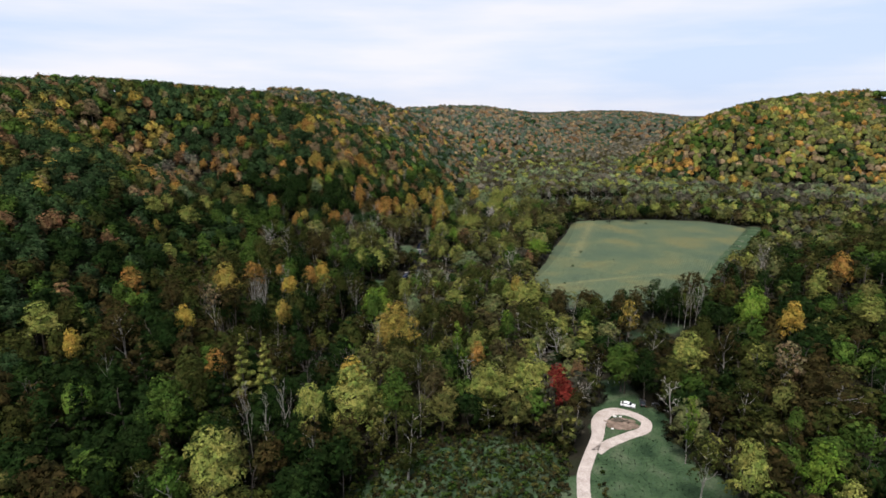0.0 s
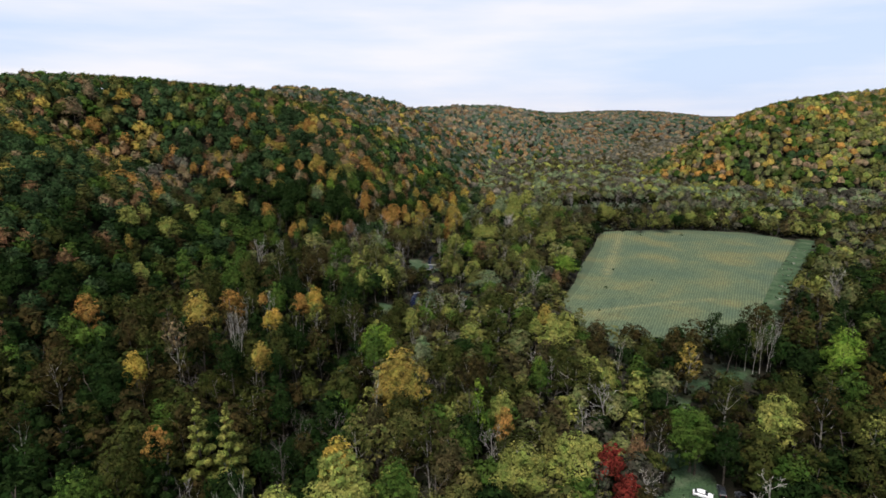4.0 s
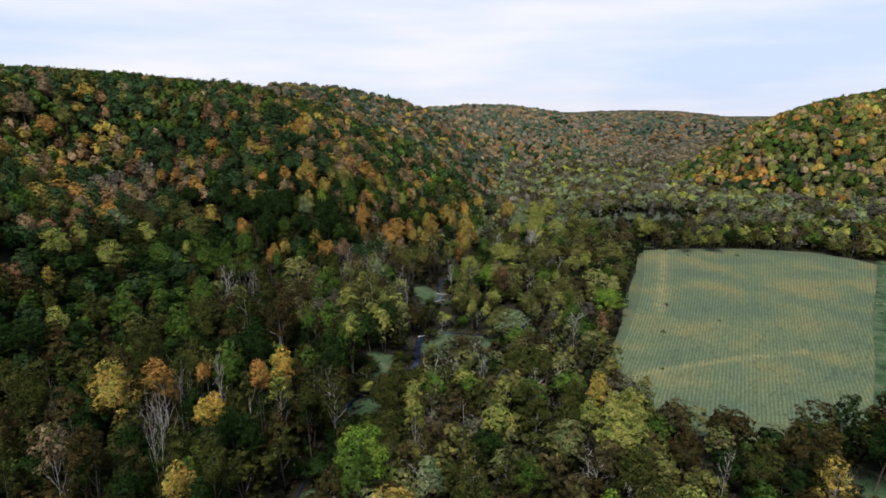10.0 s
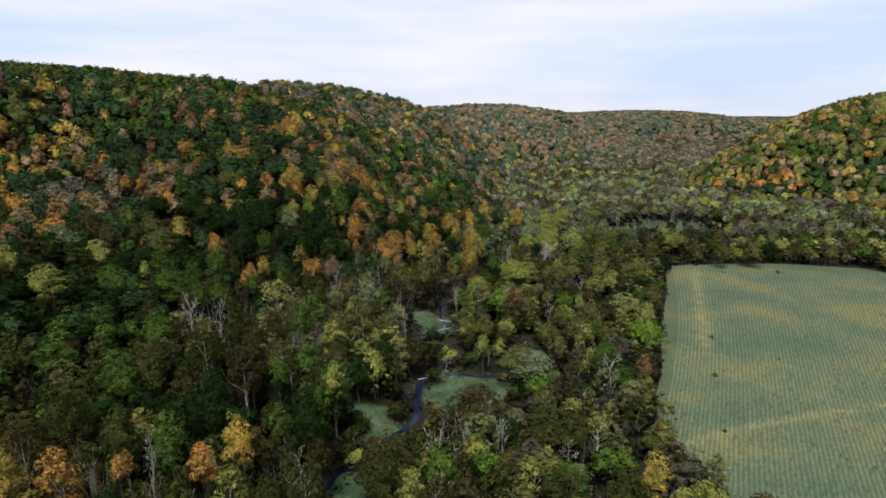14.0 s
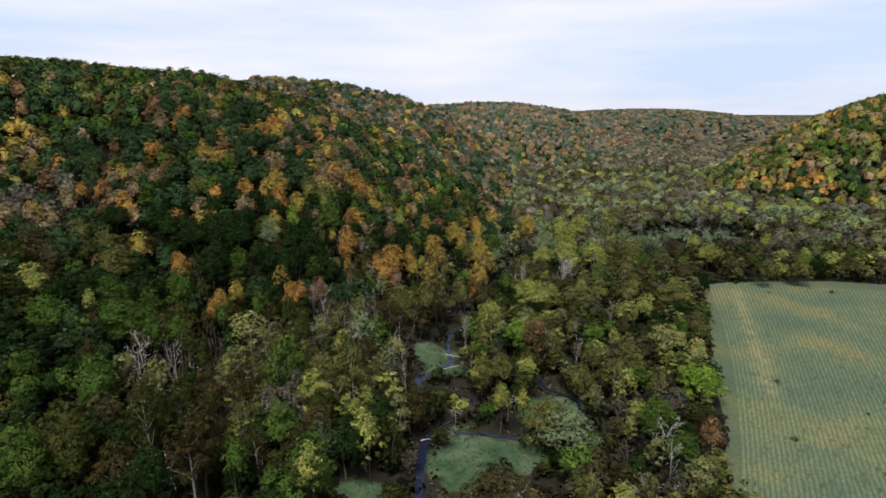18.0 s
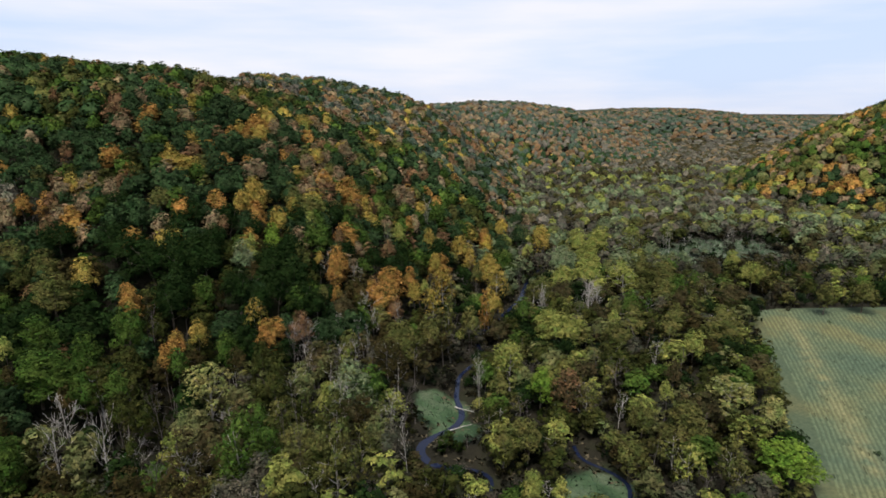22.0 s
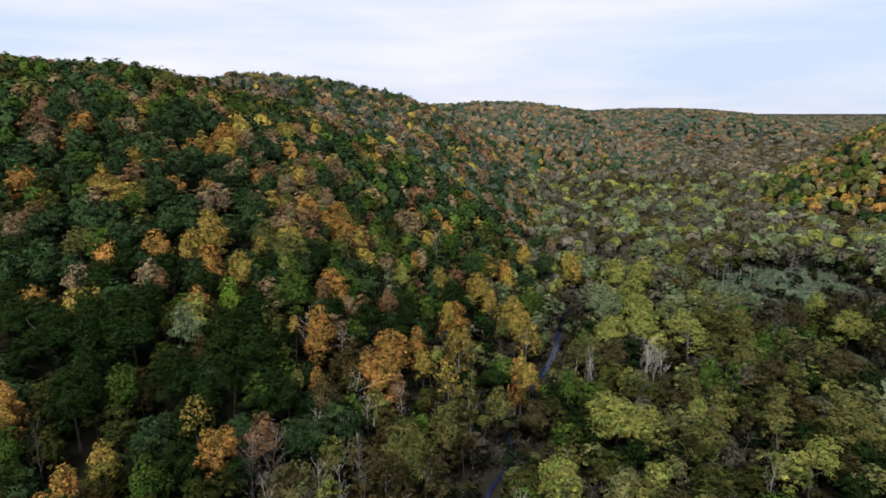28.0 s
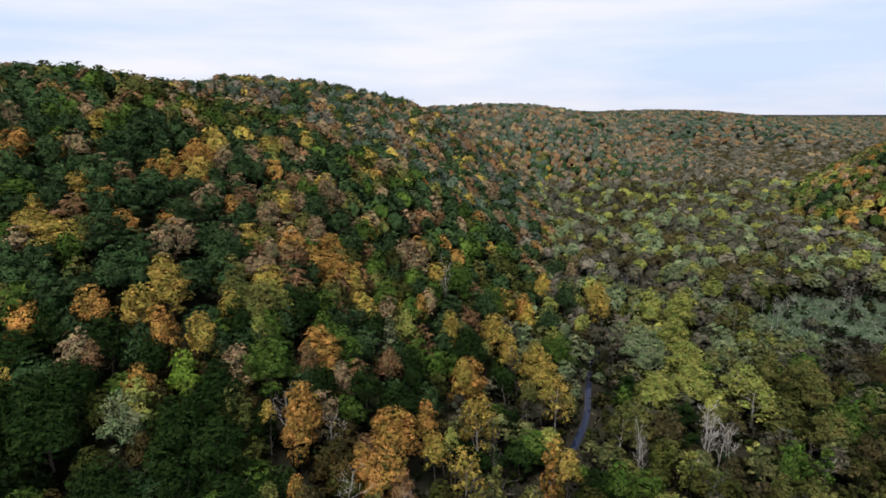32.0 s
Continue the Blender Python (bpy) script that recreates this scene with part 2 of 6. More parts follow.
def inside(x, y, poly):
    res = np.zeros(np.shape(x), bool)
    for a, c in zip(poly, np.roll(poly, -1, 0)):
        cond = ((a[1] > y) != (c[1] > y)) & (x < (c[0] - a[0]) * (y - a[1]) / (c[1] - a[1] + 1e-9) + a[0])
        res ^= cond
    return res


def foot_distances(x, y):
    """How far a place lies up the left hills and up either right hill; negative on the valley floor."""
    x, y = np.asarray(x, float), np.asarray(y, float)
    left = path_distance(x, y, LEFT_FOOT) * np.where(x < np.interp(y, LEFT_FOOT[:, 1], LEFT_FOOT[:, 0]), 1.0, -1.0)
    right = path_distance(x, y, RIGHT_FOOT) * np.where(inside(x, y, RIGHT_FOOT), 1.0, -1.0)
    near_right = path_distance(x, y, NEAR_FOOT) * np.where((x > 150) & (y < np.interp(x, NEAR_FOOT[1:, 0], NEAR_FOOT[1:, 1])), 1.0, -1.0)
    return left, np.maximum(right, near_right)


def rise(d, reach, power):
    return 1 - np.exp(-((np.maximum(d, 0) / reach) ** power))


def ground_z(x, y):
    x, y = np.asarray(x, float), np.asarray(y, float)
    dl, dr = foot_distances(x, y)
    zl = np.interp(y - 0.25 * np.maximum(dl, 0), LEFT_TOP[:, 0], LEFT_TOP[:, 1]) * rise(dl, np.interp(y, [650, 780, 930, 1100], [118, 102, 102, 190]), np.interp(y, [950, 1100], [1.1, 1.5]))
    top_r = np.where(y > 500, np.interp(y, RIGHT_TOP[:, 0], RIGHT_TOP[:, 1]), 84.0)
    zr = top_r * rise(dr, 122, 1.22)
    zf = np.interp(x, FAR_TOP[:, 0], FAR_TOP[:, 1]) * rise(y - np.interp(x, FAR_FOOT[:, 0], FAR_FOOT[:, 1]), 260, 1.5)
    z = np.maximum(np.maximum(zl, zr), zf)
    for axis, deep, wide in HOLLOWS:
        z = z * (1 - deep * np.exp(-((path_distance(x, y, axis) / wide) ** 2)))
    z = z + smooth_noise(x, y, 90, 3) * 4 * np.clip(z / 30, 0, 1)
    dc = np.minimum(path_distance(x, y, CREEK), path_distance(x, y, DITCH) + 6)
    return z - 5.0 * np.exp(-((dc / 26) ** 2)) - 0.9 * np.exp(-((dc / 3.2) ** 4)) * (z < 5)


def wood_height(x, y):
    """Usual height of the full-grown trees: tall on the wet floor west of the creek, low far up the valley."""
    west = np.interp(y, [150, 240, 320, 380, 440, 520, 600, 680, 800, 1000], [27, 27, 25, 22, 21, 20, 18, 11, 10, 11])
    east = np.interp(y, [150, 250, 350, 450, 520, 600, 680, 800, 1000], [21, 17, 14, 15, 17, 18, 10, 9, 10])
    k = np.clip((x + 10) / 40, 0, 1)
    h = west * (1 - k) + east * k
    if y < 330:
        h += (26 - h) * np.clip((x - 110) / 40, 0, 1)
    return h


def glade(x, y, rows):
    g = np.zeros(np.shape(x))
    for cx, cy, r in rows:
        g = np.maximum(g, np.exp(-((np.hypot(x - cx, y - cy) / r) ** 4) * 0.7))
    return g


# ---------------------------------------------------------------- helpers for meshes
def mesh_from(name, verts, faces, mat, smooth=False, normals=None):
    """faces: an integer array, all triangles or all quads."""
    me = bpy.data.meshes.new(name)
    verts, faces = np.asarray(verts, np.float32), np.asarray(faces, np.int32)
    n, k = faces.shape
    me.vertices.add(len(verts))
    me.vertices.foreach_set("co", verts.ravel())
    me.loops.add(n * k)
    me.loops.foreach_set("vertex_index", faces.ravel())
    me.polygons.add(n)
    me.polygons.foreach_set("loop_start", np.arange(0, n * k, k, dtype=np.int32))
    me.polygons.foreach_set("use_smooth", np.full(n, smooth or normals is not None))
    me.materials.append(mat)
    me.update(calc_edges=True)
    if normals is not None:
        me.normals_split_custom_set_from_vertices(np.asarray(normals, np.float32))
    return me


def under(ob, parent):
    ob.parent = parent
    return ob


def grid_faces(nu, nv):
    i = np.arange(nu * nv).reshape(nu, nv)
    return np.stack([i[:-1, :-1], i[1:, :-1], i[1:, 1:], i[:-1, 1:]], -1).reshape(-1, 4)


# ---------------------------------------------------------------- ground
def stretched(lo, hi, step, far_lo, far_hi):
    core = np.arange(lo, hi + step, step)
    out, s, v = [], step, lo
    while v > far_lo:
        s *= 1.09
        v -= s
        out.append(v)
    up, s, v = [], step, core[-1]
    while v < far_hi:
        s *= 1.09
        v += s
        up.append(v)
    return np.array(out[::-1] + list(core) + up)


gx, gy = stretched(-110, 300, 4.0, -4500, 4800), stretched(80, 600, 4.0, -4500, 4900)
GX, GY = np.meshgrid(gx, gy, indexing="ij")
GZ = ground_z(GX, GY)
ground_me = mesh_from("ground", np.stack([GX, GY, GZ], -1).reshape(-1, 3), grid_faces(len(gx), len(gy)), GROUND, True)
open_mask = np.maximum(np.maximum(glade(GX, GY, GLADES), 0.65 * glade(GX, GY, PALE_GLADES)), inside(GX, GY, MEADOW) * 0.85)
open_mask = np.maximum(open_mask, inside(GX, GY, BRUSH) * 0.6)
open_mask = np.maximum(open_mask, 0.8 * np.exp(-((path_distance(GX, GY, line("150,266 213,343 290,432")) / 9) ** 2)))
ground_me.attributes.new("open_ground", "FLOAT", "POINT").data.foreach_set("value", open_mask.ravel().astype(np.float32))
ground = tagged(new("ground", ground_me), "leaf-littered forest floor, darkened as in deep shade, with pale frosty grass openings", "ground", kind="structure")


# ---------------------------------------------------------------- road, creek, field
def ribbon(name, pts, widths, lift, mat, step=1.5, across=4, ragged=0.0, seed=1):
    seg = np.hypot(*np.diff(pts[:, :2], axis=0).T)
    s = np.concatenate([[0], np.cumsum(seg)])
    u = np.arange(0, s[-1], step)
    k = np.ones(5) / 5
    px, py = np.interp(u, s, pts[:, 0]), np.interp(u, s, pts[:, 1])
    px[2:-2], py[2:-2] = np.convolve(px, k, "valid"), np.convolve(py, k, "valid")
    tx, ty = np.gradient(px), np.gradient(py)
    ln = np.hypot(tx, ty)
    nx, ny = -ty / ln, tx / ln
    r = np.random.RandomState(seed)
    w = np.interp(u, s, widths) / 2
    wl = w * (1 + ragged * np.convolve(r.uniform(-1, 1, len(u) + 4), k, "valid"))
    wr = w * (1 + ragged * np.convolve(r.uniform(-1, 1, len(u) + 4), k, "valid"))
    a = np.linspace(0, 1, across + 1)
    off = -wl[:, None] * (1 - a) + wr[:, None] * a
    X, Y = px[:, None] + nx[:, None] * off, py[:, None] + ny[:, None] * off
    Z = lift(X, Y, px, py)
    return mesh_from(name, np.stack([X, Y, Z], -1).reshape(-1, 3), grid_faces(len(u), across + 1)[:, ::-1], mat, True)


road_w = np.full(len(ROAD), 3.4)
road_w[8:11] = 4.6
road = tagged(new("road", ribbon("road", ROAD, road_w, lambda X, Y, px, py: ground_z(X, Y) + 0.10, GRAVEL, 1.0, 4, 0.12, 5)), "pale gravel lane ending in a turning loop", "road", kind="structure")
creek = tagged(new("water", ribbon("water", CREEK, np.interp(CREEK[:, 1], [200, 260, 300, 344, 349, 368, 374, 395, 430, 480, 520, 560], [0.4, 0.5, 2.0, 2.6, 0.8, 1.0, 2.6, 2.2, 1.2, 2.0, 2.2, 1.0]), lambda X, Y, px, py: np.repeat((ground_z(px, py) + 0.35)[:, None], X.shape[1], 1), WATER, 2.0, 4, 0.35, 6)), "narrow dark creek winding between trees", "water", kind="structure")
tagged(new("water", ribbon("water", DITCH, np.full(len(DITCH), 1.1), lambda X, Y, px, py: np.repeat((ground_z(px, py) + 0.3)[:, None], X.shape[1], 1), WATER, 1.5, 3, 0.3, 8)), "thin side channel of the creek", "water", kind="structure")

# field sheet between its left and right edges
TRACKS = [(line("73,288 91,296 115,302 137,307 154,309.5"), 1.8), (line("162,462 153,442 140,412 127,382 116,358"), 3.2)]


def straw_at(x, y):
    s = np.zeros(np.shape(x))
    for pts, wide in TRACKS:
        s = np.maximum(s, np.exp(-((path_distance(x, y, pts) / wide) ** 2)))
    return s


def field_z(x, y):
    return np.maximum(ground_z(x, y), -0.6) + 0.12 + 0.06 * smooth_noise(np.asarray(x, float), np.asarray(y, float), 25, 9)


f_left = line("92,249 80,256 73,272 70,292 80,318 93,344 105,374 129,423 144,459 153,472 165,475.5")
f_right = line("92,249 117,251 139,258 170,295 213,350 250,393 281,431 277,445 262,463 222,475 220,475.5")
fy = np.linspace(249.2, 475.3, 150)
wig = 0.5 * smooth_noise(fy, fy, 17, 4)
xl = np.interp(fy, f_left[:, 1], f_left[:, 0]) + wig
xr = np.interp(fy, f_right[:, 1], f_right[:, 0]) + 0.5 * smooth_noise(fy, fy * 2, 13, 5)
FX = xl[:, None] + (xr - xl)[:, None] * np.linspace(0, 1, 110)
FY = np.repeat(fy[:, None], 110, 1)
field_me = mesh_from("field", np.stack([FX, FY, field_z(FX, FY)], -1).reshape(-1, 3), grid_faces(150, 110)[:, ::-1], FIELD, True)
field_me.attributes.new("straw", "FLOAT", "POINT").data.foreach_set("value", straw_at(FX, FY).ravel().astype(np.float32))
field = tagged(new("field", field_me), "pale green crop field with straw-coloured patches", "field", kind="structure")


# ---------------------------------------------------------------- tree building blocks
def tube(path, radii, sides):
    """A tapered limb along a polyline, as vertices and quads."""
    path, radii = np.asarray(path, float), np.asarray(radii, float)
    t = np.gradient(path, axis=0)
    t /= np.linalg.norm(t, axis=1, keepdims=True) + 1e-9
    ref = np.where(np.abs(t[:, 2:3]) > 0.9, [[1.0, 0, 0]], [[0, 0, 1.0]])
    a = np.cross(t, ref)
    a /= np.linalg.norm(a, axis=1, keepdims=True) + 1e-9
    c = np.cross(t, a)
    ang = np.arange(sides) * 2 * np.pi / sides
    v = path[:, None] + radii[:, None, None] * (np.cos(ang)[None, :, None] * a[:, None] + np.sin(ang)[None, :, None] * c[:, None])
    n = len(path)
    i = np.arange(n - 1)[:, None] * sides
    j, k = np.arange(sides)[None], (np.arange(sides)[None] + 1) % sides
    f = np.stack([i + j, i + k, i + sides + k, i + sides + j], -1).reshape(-1, 4)
    return v.reshape(-1, 3), f


def joined(pieces):
    vs, fs, n = [], [], 0
    for v, f in pieces:
        vs.append(v)
        fs.append(f + n)
        n += len(v)
    return np.concatenate(vs), np.concatenate(fs)


def limb_path(r, start, way, length, steps, wander, lift):
    p, d, out = np.array(start, float), np.array(way, float), []
    for k in range(steps + 1):
        out.append(p.copy())
        d = d + r.normal(0, wander, 3) + (0, 0, lift)
        d /= np.linalg.norm(d)
        p = p + d * length / steps
    return np.array(out)


def skeleton_of(r, height, spread, base_r, limbs, forks, twigs, sides=5, first=0.3, fine=True):
    """Trunk, limbs, forks and twigs of one tree: a list of limb pieces and the limbs' ends."""
    trunk = limb_path(r, (0, 0, -0.6), (r.normal(0, 0.03), r.normal(0, 0.03), 1), height * 0.9, 6, 0.05, 0.06)
    trunk_piece = tube(trunk, np.linspace(base_r, base_r * 0.25, 7) * np.array([1.25] + [1] * 6), sides)
    pieces, ends = [], []
    for k in range(limbs):
        u = first + (0.95 - first) * (k + r.uniform(0, 0.8)) / limbs
        at = np.array([np.interp(u * 6, np.arange(7), trunk[:, j]) for j in range(3)])
        a = k * 2.4 + r.uniform(-0.5, 0.5)
        ln = spread * (1.25 - 0.55 * u) * r.uniform(0.8, 1.15)
        lp = limb_path(r, at, (np.cos(a), np.sin(a), r.uniform(0.5, 1.1)), ln, 4, 0.12, 0.10)
        lr = base_r * (0.48 - 0.28 * u)
        pieces.append(tube(lp, np.linspace(lr, lr * 0.3, 5), max(3, sides - 1)))
        ends.append(lp[-1])
        for f in range(forks):
            m = 1 + (f % 3) + r.uniform(0, 0.9)
            fa = np.array([np.interp(min(m, 4), np.arange(5), lp[:, j]) for j in range(3)])
            fd = lp[-1] - lp[0]
            fd = fd / np.linalg.norm(fd) + r.normal(0, 0.55, 3) + (0, 0, 0.25)
            fp = limb_path(r, fa, fd / np.linalg.norm(fd), ln * r.uniform(0.35, 0.6), 3, 0.15, 0.1)
            pieces.append(tube(fp, np.linspace(lr * 0.38, lr * 0.12, 4), 3))
            ends.append(fp[-1])
            for w in range(twigs):
                ta = fp[r.randint(1, 4)]
                td = fp[-1] - fp[0]
                td = td / np.linalg.norm(td) + r.normal(0, 0.6, 3) + (0, 0, 0.2)
                tp = limb_path(r, ta, td / np.linalg.norm(td), ln * r.uniform(0.2, 0.38), 2, 0.15, 0.05)
                pieces.append(tube(tp, np.array([0.045, 0.035, 0.015]) * (1 if fine else 2.2), 3))
    return trunk_piece, pieces, ends


def leaf_quads(r, centres, radii, n, size, hollow=0.55):
    """n leaf clumps over lumpy lobes: bent quads facing roughly outwards."""
    w = radii[:, 0] * radii[:, 1]
    pick = r.choice(len(centres), n, p=w / w.sum())
    d = r.normal(0, 1, (n, 3)) + (0, 0, 0.55)
    d /= np.linalg.norm(d, axis=1, keepdims=True)
    rad = r.uniform(hollow, 1.08, n)[:, None] ** 0.6
    p = centres[pick] + d * radii[pick] * rad
    nrm = d + r.normal(0, 0.34, (n, 3)) + (0, 0, 0.45)
    nrm /= np.linalg.norm(nrm, axis=1, keepdims=True)
    t = np.cross(nrm, r.normal(0, 1, (n, 3)))
    t /= np.linalg.norm(t, axis=1, keepdims=True) + 1e-9
    b = np.cross(nrm, t)
    s = size * r.uniform(0.6, 1.35, n)[:, None]
    bend = nrm * s * 0.22
    v = np.stack([p - t * s * 0.62 - bend, p - b * s * r.uniform(0.35, 0.6, (n, 1)), p + t * s * 0.62 - bend, p + b * s * r.uniform(0.35, 0.6, (n, 1))], 1)
    v = v.reshape(-1, 3)
    # each spray shades as part of its rounded lobe
    lob, who = np.repeat(pick, 4), radii[np.repeat(pick, 4)]
    mid = (centres * w[:, None]).sum(0) / w.sum()
    out = (v - centres[lob]) / who + 0.55 * (v - mid) / np.abs(centres - mid).max() + (0, 0, 0.25) + np.repeat(r.normal(0, 0.16, (n, 3)), 4, 0)
    out /= np.linalg.norm(out, axis=1, keepdims=True) + 1e-9
    return v, np.arange(n * 4).reshape(-1, 4), out


def lobes_round(r, n, R, h0, h1):
    """Lobes of a broad crown from h0 to h1, R wide: crowded towards the top, uneven."""
    c, q = [(0, 0, h1 - 0.42 * R)], [(0.5 * R, 0.5 * R, 0.42 * R)]
    for k in range(n):
        u = (k + 0.5) / n
        z = h0 + (h1 - h0 - 0.35 * R) * (0.16 + 0.76 * u)
        a = k * 2.399 + r.uniform(-0.4, 0.4)
        rr = R * (0.70 - 0.50 * max(0, u - 0.35)) * r.uniform(0.8, 1.1)
        s = R * r.uniform(0.32, 0.48)
        c.append((rr * np.cos(a), rr * np.sin(a), z))
        q.append((s, s, s * r.uniform(0.65, 0.9)))
    return np.array(c), np.array(q)


def lobes_tall(r, n, R, h0, h1):
    c, q = [], []
    for k in range(n):
        u = (k + 0.5) / n
        a = k * 2.399 + r.uniform(-0.4, 0.4)
        rr = R * 0.55 * np.sin(np.pi * (0.15 + 0.8 * u)) * r.uniform(0.7, 1.2)
        s = R * r.uniform(0.34, 0.52) * (1.1 - 0.45 * u)
        c.append((rr * np.cos(a), rr * np.sin(a), h0 + (h1 - h0) * u))
        q.append((s, s, s * 1.15))
    return np.array(c), np.array(q)


def lobes_cone(r, n, R, h0, h1):
    c, q = [], []
    for k in range(n):
        u = (k + 0.5) / n
        a = k * 2.399
        rr = R * (1 - u) * 0.75
        s = R * (0.42 * (1 - u) + 0.10)
        c.append((rr * np.cos(a), rr * np.sin(a), h0 + (h1 - h0) * u))
        q.append((s, s, s * 0.6))
    return np.array(c), np.array(q)


def with_dome(r, sprays, R, base, around, up, full=1.0):
    """Leaf sprays over a dense uneven inner crown, for trees too far off to see into."""
    a = np.arange(around) * 2 * np.pi / around
    e = np.linspace(-0.45, 1.35, up)
    A, E = np.meshgrid(a, e, indexing="ij")
    R = R * full
    lump = 0.84 + 0.20 * np.sin(2 * A + r.uniform(0, 6)) * np.cos(E) + 0.17 * np.sin(3 * A + 4 * E + r.uniform(0, 6)) + r.normal(0, 0.05, A.shape)
    hh = (PROTO_H - base) / 2 * full
    v = np.stack([R * lump * np.cos(A) * np.cos(E), R * lump * np.sin(A) * np.cos(E), (PROTO_H + base) / 2 + hh * 0.97 * (lump * 0.5 + 0.5) * np.sin(E)], -1).reshape(-1, 3)
    i = np.arange(around * up).reshape(around, up)
    j = np.roll(i, -1, 0)
    f = np.stack([i[:, :-1], j[:, :-1], j[:, 1:], i[:, 1:]], -1).reshape(-1, 4)
    n = (v - (0, 0, (PROTO_H + base) / 2 - 0.4 * hh)) / (R, R, hh) + (0, 0, 0.25) + r.normal(0, 0.26, v.shape)
    n /= np.linalg.norm(n, axis=1, keepdims=True)
    cap = np.array([[i[k, -1], i[k + 1, -1], i[k + 2, -1], i[(k + 3) % around, -1]] for k in range(0, around - 2, 2)])
    sv, sf, sn = sprays
    return np.concatenate([v, sv]), np.concatenate([f, cap, sf + len(v)]), np.concatenate([n, sn])


# every proto is 18 m tall with a crown about 5.4 m in radius; trees scale it
PROTO_H, PROTO_R = 18.0, 5.4
FORMS = {
    # form: lobe maker, lobes, crown base, leaf share, bark
    "oak": (lobes_round, 13, 3.6, 1.0, BARK),
    "maple": (lobes_round, 11, 2.6, 0.95, BARK),
    "cottonwood": (lobes_tall, 13, 3.2, 0.85, PALE_BARK),
    "sparse": (lobes_round, 11, 3.8, 0.72, PALE_BARK),
    "conifer": (lobes_cone, 30, 1.8, 1.25, BARK),
}
near_protos, mass_protos = {}, {}
for fi, (form, (maker, nl, base, share, bark)) in enumerate(FORMS.items()):
    for var in range(3):
        r = np.random.RandomState(100 + fi * 10 + var)
        R = PROTO_R * (0.72 if maker is lobes_tall else 0.5 if maker is lobes_cone else 1.0)
        cen, rad = maker(r, nl + var, R, base, PROTO_H)
        tp, pieces, _ = skeleton_of(r, PROTO_H * 0.92, R * 0.95, 0.30, 8 if share < 0.9 else 5, 2 if share < 0.9 else 0, 0)
        tv, tf = joined([tp] + pieces)
        trunk_me = mesh_from("trunk", tv, tf, bark, True)
        for big, (n, size) in enumerate(((560, 1.0), (1250, 0.72))):
            lv, lf, ln = leaf_quads(r, cen, rad, int(n * share), size)
            if form in ("oak", "maple"):
                lv, lf, ln = with_dome(r, (lv, lf, ln), R, base, 12, 7, 0.70)
            near_protos[form, var, big] = (trunk_me, mesh_from("crown", lv, lf, LEAF, True, ln))
        for lod, (n, size) in enumerate(((150, 1.65), (95, 1.75))):
            mass_protos[form, var, lod] = leaf_quads(r, cen, rad, int(n * share), size, 0.75)
        if form in ("oak", "maple"):
            mass_protos[form, var, 0] = with_dome(r, mass_protos[form, var, 0], R, base, 9, 5, 0.74)
        mass_protos[form, var, 1] = with_dome(r, mass_protos[form, var, 1], R, base, 8, 4, 0.8)
        mass_protos[form, var, 2] = with_dome(r, leaf_quads(r, cen, rad, int(32 * share), 2.05, 0.85), R, base, 7, 4, 0.84)
        mass_protos[form, var, 3] = with_dome(r, leaf_quads(r, cen, rad, int(6 * share), 3.2, 0.92), R, base, 6, 3, 0.94)
bare_protos, bare_mass = {}, {}
for var in range(5):
    r = np.random.RandomState(300 + var)
    tp, pieces, _ = skeleton_of(r, PROTO_H, 4.6 if var < 3 else 3.0, 0.19, 8, 5, 2, first=0.34)
    bare_protos[var] = (tp, joined(pieces))
    r = np.random.RandomState(300 + var)
    tp, pieces, _ = skeleton_of(r, PROTO_H, 5.2 if var < 3 else 3.2, 0.24, 5, 2, 0, 3, 0.34, False)
    bare_mass[var] = joined([tp] + pieces)

HUES = {
    "dark_green": (0.025, 0.046, 0.020),
    "green": (0.043, 0.074, 0.016),
    "bright_green": (0.100, 0.160, 0.026),
    "olive": (0.082, 0.084, 0.029),
    "yellow_green": (0.165, 0.178, 0.052),
    "pale": (0.205, 0.205, 0.082),
    "yellow": (0.320, 0.222, 0.052),
    "gold": (0.225, 0.168, 0.046),
    "orange": (0.248, 0.138, 0.044),
    "rust": (0.130, 0.078, 0.045),
    "dusty": (0.165, 0.122, 0.080),
    "brown": (0.047, 0.040, 0.020),
    # darker dark_green, olive, brown, mainly for near trees: haze contrast put into colour
    "deep_green": (0.0108, 0.0225, 0.0062),
    "moss": (0.033, 0.038, 0.011),
    "umber": (0.033, 0.027, 0.011),
    "grey_green": (0.112, 0.138, 0.082),
    # far trees only: dark green lightened and blued, distance haze put into colour
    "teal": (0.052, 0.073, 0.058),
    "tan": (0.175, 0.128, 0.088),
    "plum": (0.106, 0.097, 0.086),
    "hazel": (0.105, 0.112, 0.050),
    "thicket": (0.064, 0.061, 0.049),
    "red": (0.122, 0.020, 0.017),
}
HUE_WORDS = {"dark_green": "dark green", "green": "green", "bright_green": "fresh bright green", "olive": "dull olive", "yellow_green": "yellowing green",
             "pale": "pale yellow-green", "yellow": "bright yellow", "gold": "dull gold", "orange": "orange autumn", "rust": "rusty brown", "dusty": "dusty pinkish brown",
             "brown": "thin brown", "moss": "dark moss-green", "deep_green": "deep dark green", "umber": "dark umber", "grey_green": "greyish green", "teal": "haze-dulled green", "hazel": "hazel", "tan": "tan", "plum": "plum-brown", "thicket": "dull grey-brown", "red": "deep red"}
FORM_WORDS = {"oak": "broad-crowned oak", "maple": "rounded maple", "cottonwood": "tall cottonwood", "sparse": "open-crowned thin-leaved tree", "conifer": "pointed conifer"}
